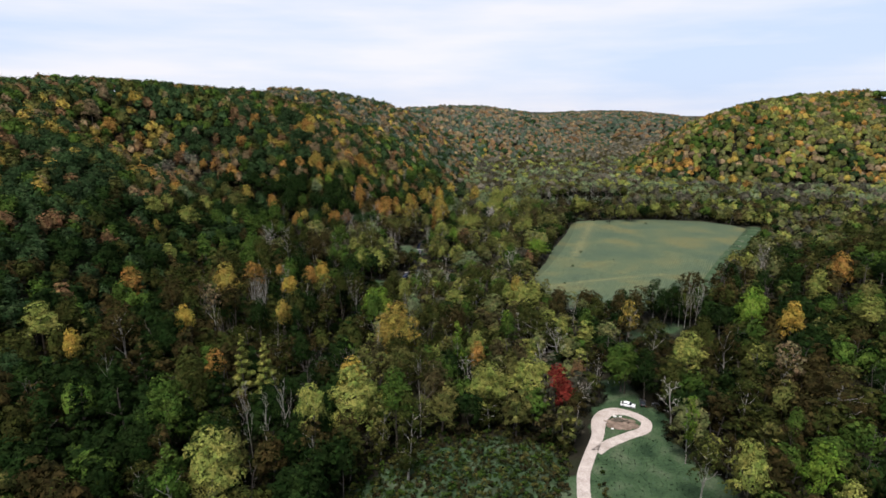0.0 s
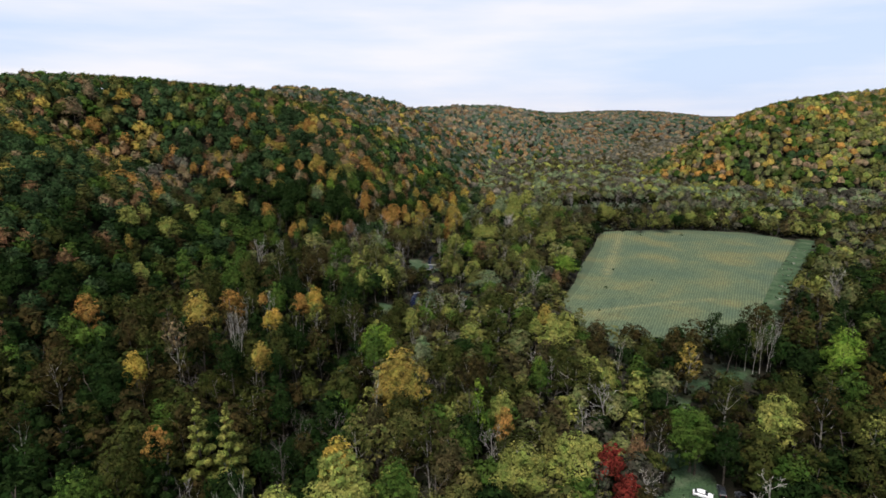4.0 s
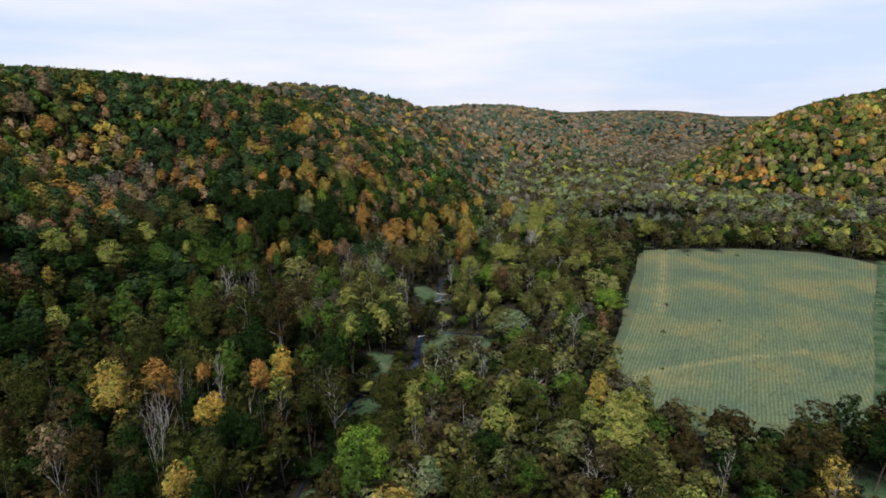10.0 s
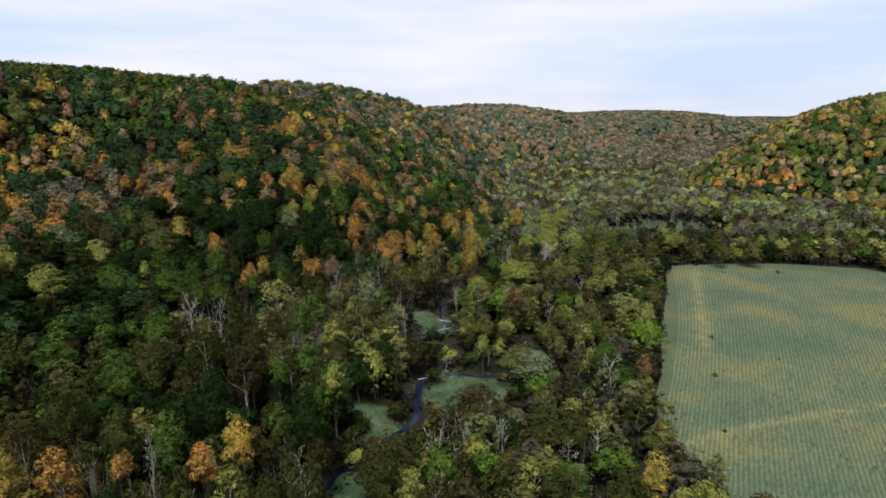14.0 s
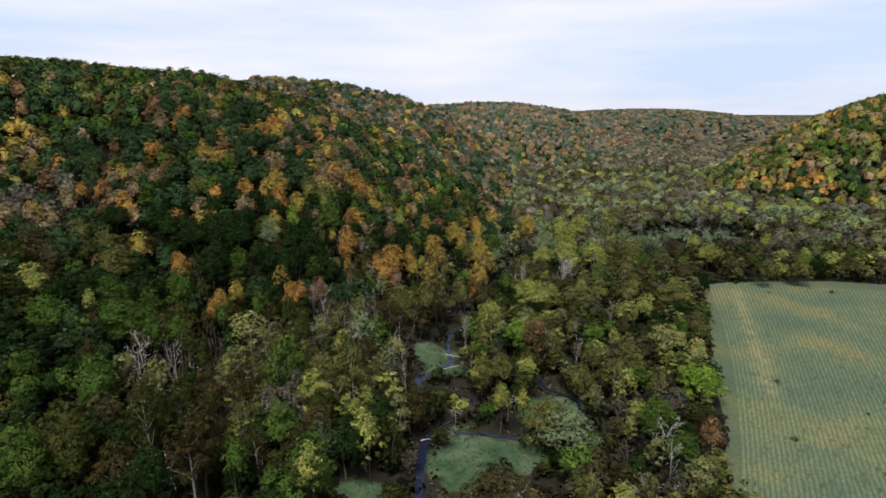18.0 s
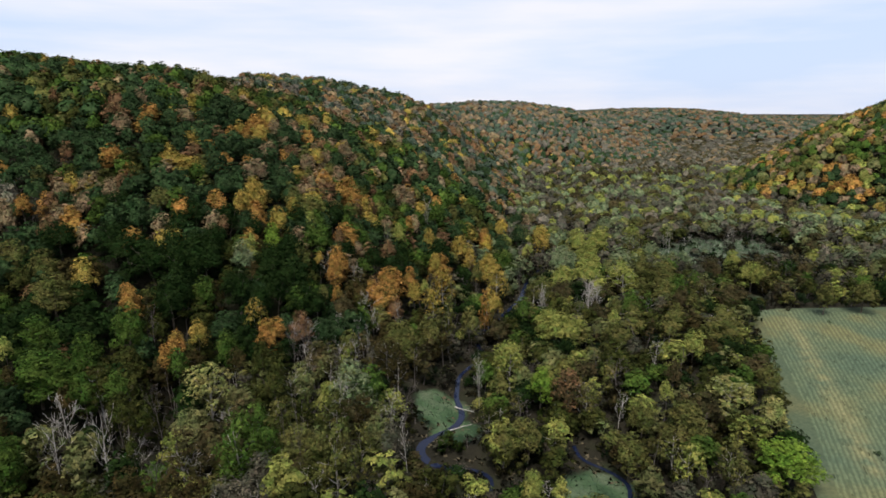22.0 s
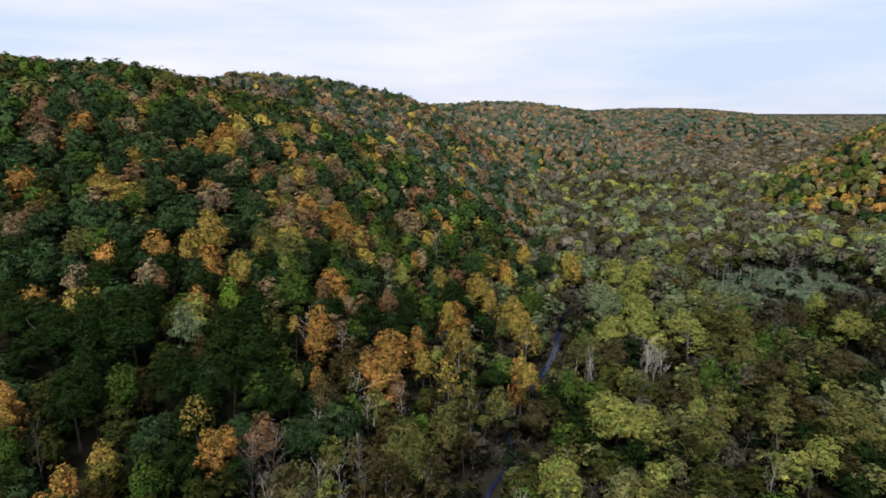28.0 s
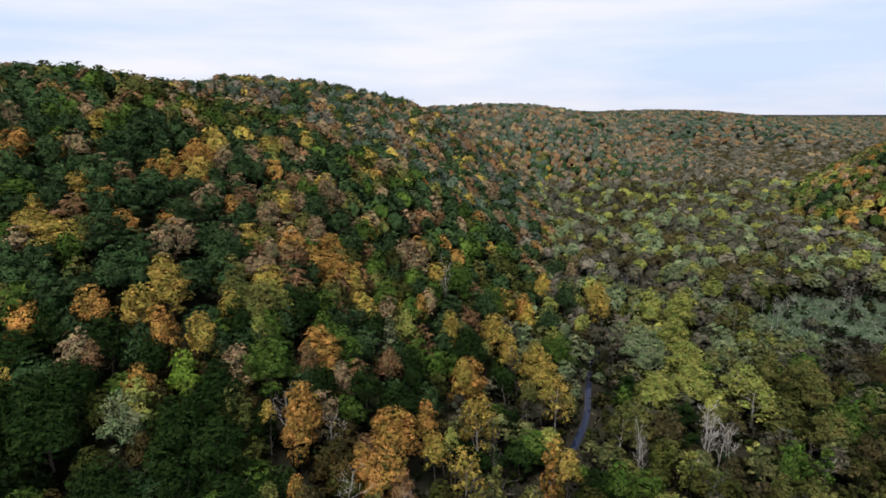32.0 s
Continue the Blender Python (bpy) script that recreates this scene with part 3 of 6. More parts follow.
ELM, HICKORY = ("rounded elm", "elm_tree"), ("full-crowned hickory", "hickory_tree")
ROUND_KINDS = {"olive": ELM, "yellow_green": ELM, "pale": ELM, "grey_green": ELM, "green": ELM, "bright_green": ELM, "gold": HICKORY, "yellow": HICKORY, "brown": HICKORY, "dusty": HICKORY}
FORM_NAMES = {"oak": "oak_tree", "maple": "maple_tree", "cottonwood": "cottonwood_tree", "sparse": "thin_tree", "conifer": "conifer_tree"}


def crown_fit(form, height, radius):
    """Scale of a crown across and upwards, and how high it sits on its trunk."""
    sx = radius / PROTO_R
    sz = min(height / PROTO_H, sx * (1.5 if form == "cottonwood" else 1.02))
    if form == "conifer":
        sz = height / PROTO_H
    return sx, sz, height - PROTO_H * sz


def tree(form, hue, x, y, height, radius, var=0, turn=0.0, where="in the valley wood"):
    """A leafy tree as a thing: trunk with limbs, and a crown of leaf clumps."""
    kind = (FORM_WORDS[form], FORM_NAMES[form])
    if form == "maple":
        kind = ROUND_KINDS.get(hue, kind)
    ob = new(kind[1])
    tagged(ob, f"{kind[0]} with {HUE_WORDS[hue]} leaves {where}", "tree", "trees of the valley")
    z = float(ground_z(x, y))
    ob.matrix_basis = Matrix.LocRotScale((x, y, z), Euler((0, 0, turn)), (1, 1, 1))
    trunk_me, crown_me = near_protos[form, var % 3, int(radius > 6.2)]
    sx, sz, lift = crown_fit(form, height, radius)
    trunk = under(new("trunk", trunk_me), ob)
    trunk.matrix_basis = Matrix.Diagonal((sx, sx, height / PROTO_H, 1))
    crown = under(new("crown", crown_me), ob)
    crown.matrix_basis = Matrix.LocRotScale((0, 0, lift), Euler((0, 0, 0)), (sx, sx, sz))
    k = 0.85 + 0.3 * random.random()
    crown.color = (*[c * k for c in HUES[hue]], 1)
    return ob


bare_meshes = {}


def bare_tree(x, y, height, radius, var=0, turn=0.0, pale=True, where="in the valley wood"):
    key = (var % 5, pale)
    if key not in bare_meshes:
        (tv, tf), (bv, bf) = bare_protos[key[0]]
        mat = PALE_BARK if pale else TWIG
        bare_meshes[key] = (mesh_from("trunk", tv, tf, mat, True), mesh_from("limbwork", bv, bf, mat, True))
    ob = new("bare_tree")
    tagged(ob, f"leafless tree with {'pale grey' if pale else 'dull grey-brown'} bark {where}", "tree", "bare trees")
    sx = radius / PROTO_R
    ob.matrix_basis = Matrix.LocRotScale((x, y, float(ground_z(x, y))), Euler((0, 0, turn)), (sx, sx, height / PROTO_H))
    for name, me in zip(("trunk", "limbwork"), bare_meshes[key]):
        under(new(name, me), ob)
    return ob


class Mass:
    """Gathers many trees into one mesh."""

    def __init__(self):
        self.v, self.f, self.c, self.m, self.n = [], [], [], [], 0

    def add(self, proto, x, y, z, sx, sz, turn, colour):
        v, f = proto[:2]
        c, s = math.cos(turn) * sx, math.sin(turn) * sx
        out = np.empty((len(v), 3), np.float32)
        out[:, 0] = v[:, 0] * c - v[:, 1] * s + x
        out[:, 1] = v[:, 0] * s + v[:, 1] * c + y
        out[:, 2] = v[:, 2] * sz + z
        self.v.append(out)
        if len(proto) > 2:
            k, nn, c, s = proto[2], np.empty((len(v), 3), np.float32), math.cos(turn), math.sin(turn)
            nn[:, 0] = k[:, 0] * c - k[:, 1] * s
            nn[:, 1] = k[:, 0] * s + k[:, 1] * c
            nn[:, 2] = k[:, 2]
            self.m.append(nn)
        self.f.append(f + self.n)
        self.n += len(v)
        if colour is not None:
            self.c.append(np.tile(np.array([*colour, 1], np.float32), (len(f), 1)))

    def link(self, name, mat, label, category="trees"):
        if not self.v:
            return None
        me = mesh_from(name, np.concatenate(self.v), np.concatenate(self.f), mat, False, np.concatenate(self.m) if self.m else None)
        if self.c:
            me.attributes.new("leaf_colour", "FLOAT_COLOR", "FACE").data.foreach_set("color", np.concatenate(self.c).ravel())
        return tagged(new(name, me), label, category, kind="stuff")


# ---------------------------------------------------------------- trees that stand out, one by one
TAKEN = []


def stand(form, hue, x, y, height, radius, where="in the valley wood"):
    if glade(np.array(x), np.array(y), GLADES) > 0.6:
        return None
    TAKEN.append((x, y, radius * 0.8))
    k = len(TAKEN)
    if form == "bare":
        return bare_tree(x, y, height, radius, k, k * 1.7, hue == "pale", where)
    return tree(form, hue, x, y, height, radius, k, k * 1.7, where)


stand("oak", "olive", -100.4, 462.2, 12.6, 6.1, "on the wooded slope")
stand("maple", "orange", -78.7, 462.0, 14.2, 5.1, "on the wooded slope")
stand("maple", "gold", -68.7, 463.7, 15.7, 4.7, "on the wooded slope")
stand("maple", "gold", -67.5, 475.4, 14.8, 5.6, "on the wooded slope")
stand("maple", "orange", -62.9, 459.9, 16.8, 4.6, "on the wooded slope")
stand("maple", "gold", -54.9, 462.6, 17.2, 4.8, "on the wooded slope")
stand("maple", "olive", -52.3, 480.3, 15.9, 4.8, "on the wooded slope")
stand("maple", "yellow_green", -44.5, 483.4, 15.8, 7.1, "on the wooded slope")
stand("maple", "yellow_green", -43.5, 468.3, 17.2, 3.0, "on the wooded slope")
stand("oak", "deep_green", -85.5, 457.3, 13.8, 4.9, "on the wooded slope")
stand("oak", "deep_green", -89.2, 451.1, 14.2, 6.9, "on the wooded slope")
stand("oak", "deep_green", -72.4, 455.5, 16.1, 5.9, "on the wooded slope")
stand("maple", "orange", -62.2, 447.0, 17.7, 4.2, "on the wooded slope")
stand("maple", "rust", -72.2, 449.1, 16.9, 2.5, "on the wooded slope")
stand("maple", "bright_green", -55.3, 452.3, 17.7, 4.5, "on the wooded slope")
stand("maple", "grey_green", -63.1, 441.4, 18.1, 5.8, "on the wooded slope")
stand("oak", "deep_green", -75.6, 436.6, 18.2, 8.5, "on the wooded slope")
stand("oak", "deep_green", -87.8, 441.4, 16.5, 6.1, "on the wooded slope")
stand("oak", "deep_green", -74.7, 445.0, 17.1, 6.7, "on the wooded slope")
stand("oak", "deep_green", -54.2, 442.8, 18.1, 6.8, "on the wooded slope")
stand("oak", "deep_green", -48.8, 453.0, 17.9, 5.0, "on the wooded slope")
stand("maple", "olive", -44.5, 449.5, 18.0, 4.8, "on the wooded slope")
stand("oak", "deep_green", -45.7, 441.1, 18.2, 8.0, "on the wooded slope")
stand("oak", "green", -40.5, 462.9, 17.6, 7.8, "on the wooded slope")
stand("oak", "deep_green", -48.9, 470.5, 16.9, 5.0, "on the wooded slope")
stand("oak", "deep_green", -37.4, 486.9, 15.3, 7.3, "on the wooded slope")
stand("maple", "orange", -32.7, 516.8, 13.6, 7.2, "on the wooded slope")
stand("maple", "gold", -26.0, 515.1, 13.9, 5.9, "on the wooded slope")
stand("maple", "orange", -38.6, 515.3, 13.4, 5.2, "on the wooded slope")
stand("oak", "green", -25.7, 481.0, 16.2, 6.1, "on the wooded slope")
stand("maple", "green", -30.3, 483.3, 15.8, 4.5, "on the wooded slope")
stand("maple", "green", -15.8, 516.6, 15.5, 6.0, "on the wooded slope")
stand("maple", "orange", -3.9, 517.4, 17.9, 3.4, "on the wooded slope")
stand("maple", "yellow_green", -8.3, 506.3, 16.7, 3.8, "on the wooded slope")
stand("cottonwood", "grey_green", -13.6, 499.3, 16.0, 5.1, "on the wooded slope")
stand("oak", "deep_green", -6.7, 487.4, 20.2, 6.3, "on the wooded slope")
stand("maple", "rust", -12.4, 483.4, 18.7, 3.4, "on the wooded slope")
stand("maple", "rust", -31.8, 467.2, 17.3, 3.0, "on the wooded slope")
stand("maple", "dusty", -24.3, 466.1, 17.3, 2.5, "on the wooded slope")
stand("oak", "deep_green", -18.6, 471.5, 17.6, 5.2, "on the wooded slope")
stand("oak", "deep_green", -10.3, 470.7, 19.4, 6.9, "on the wooded slope")
stand("maple", "orange", -31.4, 452.0, 17.8, 5.5, "on the wooded slope")
stand("maple", "gold", -37.1, 449.2, 18.0, 2.0, "on the wooded slope")
stand("bare", "pale", -24.7, 454.2, 17.4, 4.3, "on the wooded slope")
stand("maple", "rust", -17.1, 452.7, 17.0, 3.3, "on the wooded slope")
stand("maple", "olive", -11.5, 453.1, 17.1, 5.2, "on the wooded slope")
stand("maple", "rust", -8.6, 449.5, 16.8, 4.2)
stand("maple", "orange", -3.0, 470.3, 21.1, 4.2, "on the wooded slope")
stand("maple", "gold", -0.9, 463.0, 20.3, 4.1)
stand("maple", "orange", -29.1, 437.0, 17.4, 2.5, "on the wooded slope")
stand("maple", "olive", -33.4, 433.3, 17.8, 2.4, "on the wooded slope")
stand("maple", "brown", -27.0, 435.7, 17.2, 5.4, "on the wooded slope")
stand("oak", "green", -42.2, 428.9, 18.4, 4.6, "on the wooded slope")
stand("oak", "green", -71.5, 421.9, 20.0, 4.9, "on the wooded slope")
stand("oak", "deep_green", -62.0, 429.4, 18.8, 7.6, "on the wooded slope")
stand("oak", "deep_green", -80.5, 425.1, 20.2, 4.3, "on the wooded slope")
stand("oak", "deep_green", -53.8, 425.0, 18.8, 4.4, "on the wooded slope")
stand("bare", "pale", -6.7, 444.9, 20.7, 3.7)
stand("oak", "deep_green", -77.2, 419.2, 20.7, 4.1, "on the wooded slope")
stand("oak", "deep_green", -50.0, 432.4, 18.5, 5.1, "on the wooded slope")
stand("oak", "deep_green", -35.2, 430.3, 17.9, 4.3, "on the wooded slope")
stand("oak", "green", -41.3, 471.3, 17.0, 4.6, "on the wooded slope")
stand("oak", "deep_green", -84.0, 432.3, 18.9, 4.2, "on the wooded slope")
stand("oak", "deep_green", -62.0, 452.7, 17.3, 4.0, "on the wooded slope")
stand("oak", "deep_green", -18.4, 499.0, 14.9, 4.9, "on the wooded slope")
stand("oak", "dark_green", 20.2, 546.3, 18.9, 7.6, "on the wooded slope")
stand("maple", "orange", 39.4, 563.8, 17.9, 4.7)
stand("oak", "dark_green", 49.1, 557.9, 20.9, 6.1)
stand("maple", "gold", 78.9, 582.2, 20.5, 6.0)
stand("maple", "gold", 23.2, 536.2, 18.3, 7.8, "on the wooded slope")
stand("oak", "deep_green", 12.2, 516.2, 19.0, 7.0, "on the wooded slope")
stand("maple", "gold", 28.0, 527.9, 18.8, 5.4)
stand("maple", "orange", 10.9, 499.2, 21.5, 7.0)
stand("bare", "twig", 28.7, 523.3, 18.7, 5.3)
stand("oak", "green", 47.1, 534.0, 18.7, 7.6)
stand("maple", "gold", 38.0, 523.1, 18.2, 4.0)
stand("sparse", "gold", 38.5, 498.2, 20.8, 6.5)
stand("maple", "olive", 28.4, 491.9, 22.2, 3.4)
stand("sparse", "gold", 12.2, 477.9, 23.7, 6.7)
stand("maple", "yellow_green", 3.4, 463.3, 22.6, 2.3)
stand("cottonwood", "gold", 30.9, 464.2, 20.7, 4.7)
stand("sparse", "gold", 6.7, 457.1, 21.5, 5.0)
stand("maple", "olive", 21.0, 448.2, 18.3, 4.8)
stand("cottonwood", "olive", 13.4, 451.7, 19.9, 4.9)
stand("bare", "twig", 15.7, 470.9, 23.2, 3.0)
stand("bare", "twig", 52.8, 512.8, 17.8, 3.8)
stand("maple", "yellow_green", 99.5, 575.3, 21.5, 7.9)
stand("maple", "yellow_green", 114.5, 575.8, 20.9, 7.8)
stand("maple", "yellow_green", 94.8, 540.8, 18.9, 8.2)
stand("maple", "grey_green", 80.4, 525.4, 18.1, 7.9)
stand("sparse", "olive", 126.8, 554.2, 19.8, 8.1)
stand("bare", "pale", 153.3, 566.5, 18.2, 3.2)
stand("maple", "yellow_green", 83.9, 502.5, 17.2, 8.3)
stand("maple", "yellow_green", 72.0, 503.1, 17.2, 6.1)
stand("sparse", "yellow_green", 98.9, 492.1, 16.5, 8.4)
stand("maple", "olive", 57.7, 483.3, 18.0, 7.7)
stand("maple", "brown", 66.3, 479.8, 16.5, 5.9)
stand("bare", "pale", 55.3, 467.2, 17.1, 4.0)
stand("bare", "pale", 76.9, 476.3, 15.9, 5.3)
stand("bare", "pale", 80.1, 472.3, 15.7, 5.7)
stand("maple", "green", 43.9, 455.7, 17.3, 4.1)
stand("maple", "olive", 121.2, 500.8, 16.7, 7.8)
stand("maple", "green", 115.9, 477.4, 15.8, 5.4)
stand("maple", "green", 90.6, 460.8, 15.5, 5.3)
stand("cottonwood", "green", 95.7, 456.6, 15.4, 4.6)
stand("maple", "olive", 86.4, 446.6, 15.3, 3.9)
stand("maple", "brown", 149.3, 508.3, 16.8, 7.0)
stand("maple", "yellow_green", 167.1, 521.2, 16.5, 5.3)
stand("maple", "brown", 114.3, 464.7, 15.4, 4.9)
stand("maple", "olive", 102.7, 444.5, 15.0, 3.8)
stand("bare", "twig", 64.9, 453.2, 15.6, 5.1)
stand("maple", "yellow_green", 75.7, 437.9, 15.2, 3.2)
stand("maple", "olive", 116.3, 458.4, 15.3, 2.9)
stand("maple", "olive", 114.7, 511.2, 17.4, 5.7)
stand("maple", "green", 129.6, 485.7, 16.0, 3.4)
stand("maple", "olive", 79.4, 448.5, 15.4, 3.1)
stand("maple", "yellow_green", 138.2, 691.5, 8.9, 8.9)
stand("maple", "yellow_green", 154.9, 689.4, 9.0, 8.4)
stand("maple", "yellow_green", 179.9, 711.0, 8.4, 8.5)
stand("maple", "yellow_green", 212.0, 732.9, 7.8, 8.7)
stand("maple", "yellow_green", 235.7, 740.1, 8.1, 8.9)
stand("maple", "yellow_green", 244.4, 720.8, 7.5, 9.0)
stand("maple", "yellow_green", 248.4, 700.8, 7.8, 9.0)
stand("maple", "yellow_green", 235.1, 664.2, 10.9, 8.5)
stand("maple", "olive", 181.5, 664.9, 11.9, 8.5)
stand("maple", "olive", 153.2, 620.8, 15.9, 8.0)
stand("maple", "olive", 192.3, 654.8, 12.5, 8.5)
stand("maple", "yellow_green", 156.9, 843.0, 8.2, 9.5)
stand("maple", "yellow_green", 176.9, 830.4, 8.2, 9.1)
stand("maple", "olive", 183.1, 799.9, 8.0, 8.8)
stand("maple", "yellow_green", 207.7, 810.3, 8.1, 8.6)
stand("maple", "yellow_green", 342.4, 908.3, 8.5, 8.9)
stand("maple", "yellow_green", 247.7, 792.8, 8.1, 8.7)
stand("maple", "yellow_green", 285.6, 921.4, 8.6, 8.3)
stand("maple", "yellow_green", 226.6, 933.5, 8.7, 8.9)
stand("maple", "gold", 325.4, 813.0, 12.0, 8.3)
stand("maple", "yellow", 329.3, 769.7, 13.4, 5.3, "on the wooded slope")
stand("maple", "gold", 327.2, 786.3, 14.0, 8.1)
stand("maple", "yellow_green", 313.1, 776.8, 11.9, 8.0)
stand("maple", "orange", 349.9, 757.5, 12.5, 6.4, "on the wooded slope")
stand("maple", "rust", 323.6, 746.6, 12.2, 8.3)
stand("maple", "yellow", 55.7, 599.9, 17.4, 4.8)
stand("maple", "orange", 59.2, 641.8, 16.7, 5.5, "on the wooded slope")
stand("maple", "dusty", 89.4, 668.9, 10.4, 5.2)
stand("oak", "dark_green", 71.1, 638.2, 16.3, 8.4)
stand("maple", "orange", 40.4, 568.2, 17.9, 5.1)
stand("oak", "dark_green", 65.1, 590.6, 19.4, 7.2)
stand("maple", "olive", 116.3, 698.8, 8.8, 7.7)
stand("maple", "olive", -116.8, 415.9, 18.2, 8.3, "on the wooded slope")
stand("maple", "orange", -91.8, 412.4, 21.4, 3.4, "on the wooded slope")
stand("maple", "green", -87.7, 402.9, 21.6, 5.9, "on the wooded slope")
stand("maple", "green", -107.4, 392.3, 18.6, 7.1, "on the wooded slope")
stand("maple", "green", -92.7, 387.9, 19.9, 5.5, "on the wooded slope")
stand("maple", "green", -100.5, 379.0, 17.5, 7.0, "on the wooded slope")
stand("maple", "green", -85.9, 373.7, 20.1, 4.1, "on the wooded slope")
stand("maple", "moss", -69.5, 359.9, 25.1, 3.8)
stand("maple", "green", -78.7, 376.3, 21.5, 3.7)
stand("maple", "yellow_green", -109.0, 381.1, 17.2, 2.4, "on the wooded slope")
stand("maple", "umber", -102.5, 372.0, 16.7, 2.2, "on the wooded slope")
stand("sparse", "pale", -56.2, 380.4, 22.8, 8.2)
stand("sparse", "green", -39.3, 351.4, 24.8, 6.9)
stand("maple", "orange", -71.3, 397.4, 21.3, 3.2, "on the wooded slope")
stand("maple", "green", -58.7, 402.8, 20.3, 4.9, "on the wooded slope")
stand("maple", "green", -68.9, 390.7, 21.3, 3.6)
stand("maple", "umber", -50.7, 389.8, 22.3, 2.5)
stand("maple", "gold", -67.4, 404.0, 20.9, 3.3, "on the wooded slope")
stand("maple", "moss", -46.3, 396.8, 22.0, 4.2)
stand("maple", "moss", -39.2, 384.1, 22.7, 5.5)
stand("oak", "deep_green", -41.2, 431.5, 18.3, 8.0, "on the wooded slope")
stand("oak", "deep_green", -81.0, 418.4, 21.0, 7.5, "on the wooded slope")
stand("maple", "orange", -46.1, 414.1, 18.7, 3.6, "on the wooded slope")
stand("maple", "rust", -39.2, 419.9, 18.0, 5.4, "on the wooded slope")
stand("maple", "orange", -13.5, 452.1, 17.0, 7.7, "on the wooded slope")
stand("bare", "pale", -16.5, 419.7, 21.2, 3.1)
stand("bare", "pale", -20.1, 407.2, 21.6, 3.5)
stand("bare", "twig", -36.7, 417.1, 17.8, 6.6, "on the wooded slope")
stand("bare", "twig", -23.7, 399.6, 21.9, 4.4)
stand("maple", "olive", -5.7, 423.3, 20.5, 7.7)
stand("maple", "olive", 4.5, 435.1, 19.0, 5.9)
stand("sparse", "olive", -17.4, 348.2, 26.1, 7.2)
stand("sparse", "moss", -20.5, 363.8, 24.3, 5.3)
stand("bare", "pale", -7.1, 373.7, 22.3, 2.9)
stand("bare", "pale", -2.0, 362.0, 23.0, 3.5)
stand("bare", "twig", -32.2, 360.6, 24.2, 2.6)
stand("bare", "twig", -27.0, 356.6, 24.8, 2.5)
stand("bare", "pale", -70.1, 353.4, 25.6, 4.8)
stand("bare", "pale", -79.8, 351.5, 25.2, 5.1)
stand("maple", "umber", -51.1, 327.0, 27.7, 5.2)
stand("maple", "umber", -43.4, 326.3, 27.8, 3.6)
stand("maple", "moss", -55.6, 323.4, 27.8, 3.5)
stand("bare", "twig", -65.6, 370.4, 23.8, 3.7)
stand("maple", "moss", -56.2, 339.1, 26.3, 1.8)
stand("maple", "yellow_green", -10.9, 324.1, 26.7, 2.0)
stand("sparse", "gold", -54.2, 419.1, 19.0, 4.2, "on the wooded slope")
stand("bare", "twig", -82.1, 406.2, 21.7, 3.3, "on the wooded slope")
stand("maple", "yellow_green", 51.8, 443.2, 15.4, 7.6)
stand("maple", "yellow_green", 59.3, 434.7, 15.1, 7.3)
stand("bare", "pale", 58.2, 477.3, 17.5, 4.9)
stand("bare", "pale", 79.2, 482.1, 16.0, 8.7)
stand("maple", "gold", 32.8, 460.5, 19.7, 3.7)
stand("sparse", "yellow_green", 31.1, 408.5, 16.8, 6.5)
stand("bare", "pale", 20.8, 404.4, 17.4, 2.8)
stand("maple", "bright_green", 37.9, 392.3, 16.7, 4.3)
stand("maple", "olive", 73.1, 427.6, 14.9, 7.1)
stand("sparse", "olive", 119.5, 438.6, 14.9, 8.5)
stand("maple", "brown", 137.4, 465.3, 15.4, 8.2)
stand("maple", "yellow_green", 97.7, 418.0, 14.5, 5.5)
stand("maple", "brown", 45.5, 390.6, 16.2, 4.8)
stand("sparse", "olive", 50.8, 386.0, 15.5, 4.7)
stand("bare", "twig", 64.3, 398.2, 14.8, 6.2)
stand("bare", "pale", 58.4, 381.1, 14.8, 3.1)
stand("bare", "pale", 80.6, 410.5, 14.4, 3.6)
stand("maple", "olive", 62.7, 375.6, 14.5, 4.4)
stand("maple", "yellow_green", 72.4, 383.4, 14.2, 2.5)
stand("sparse", "pale", 92.8, 385.8, 13.2, 7.9)
stand("maple", "pale", 98.4, 373.3, 12.9, 4.9)
stand("maple", "olive", 109.9, 394.0, 12.8, 5.0)
stand("maple", "olive", 73.7, 372.3, 14.1, 7.3)
stand("oak", "bright_green", 89.0, 352.2, 13.5, 8.3)
stand("sparse", "yellow_green", 67.2, 355.5, 14.0, 4.8)
stand("sparse", "olive", 73.9, 347.1, 13.8, 3.7)
stand("maple", "olive", 23.0, 367.1, 16.4, 4.1)
stand("maple", "olive", 29.6, 368.7, 15.3, 4.7)
stand("maple", "yellow_green", 26.0, 344.4, 15.9, 2.7)
stand("maple", "yellow_green", 32.4, 344.8, 14.5, 2.8)
stand("maple", "brown", 80.2, 395.4, 14.0, 3.4)
stand("maple", "olive", 199.0, 468.5, 15.5, 6.3)
stand("maple", "olive", 180.1, 466.7, 15.5, 4.7)
stand("maple", "olive", 54.9, 362.2, 14.3, 5.0)
stand("maple", "orange", -188.7, 572.1, 15.3, 3.0, "on the wooded slope")
stand("maple", "gold", -205.9, 577.6, 15.5, 4.2, "on the wooded slope")
stand("maple", "yellow_green", -188.3, 534.0, 14.0, 4.4, "on the wooded slope")
stand("maple", "rust", -174.0, 530.8, 13.4, 6.3, "on the wooded slope")
stand("maple", "yellow_green", -147.9, 520.0, 12.4, 2.6, "on the wooded slope")
stand("maple", "olive", -137.9, 565.5, 13.7, 4.0, "on the wooded slope")
stand("maple", "orange", -125.9, 542.2, 10.5, 3.8, "on the wooded slope")
stand("maple", "rust", -134.6, 509.5, 12.1, 6.7, "on the wooded slope")
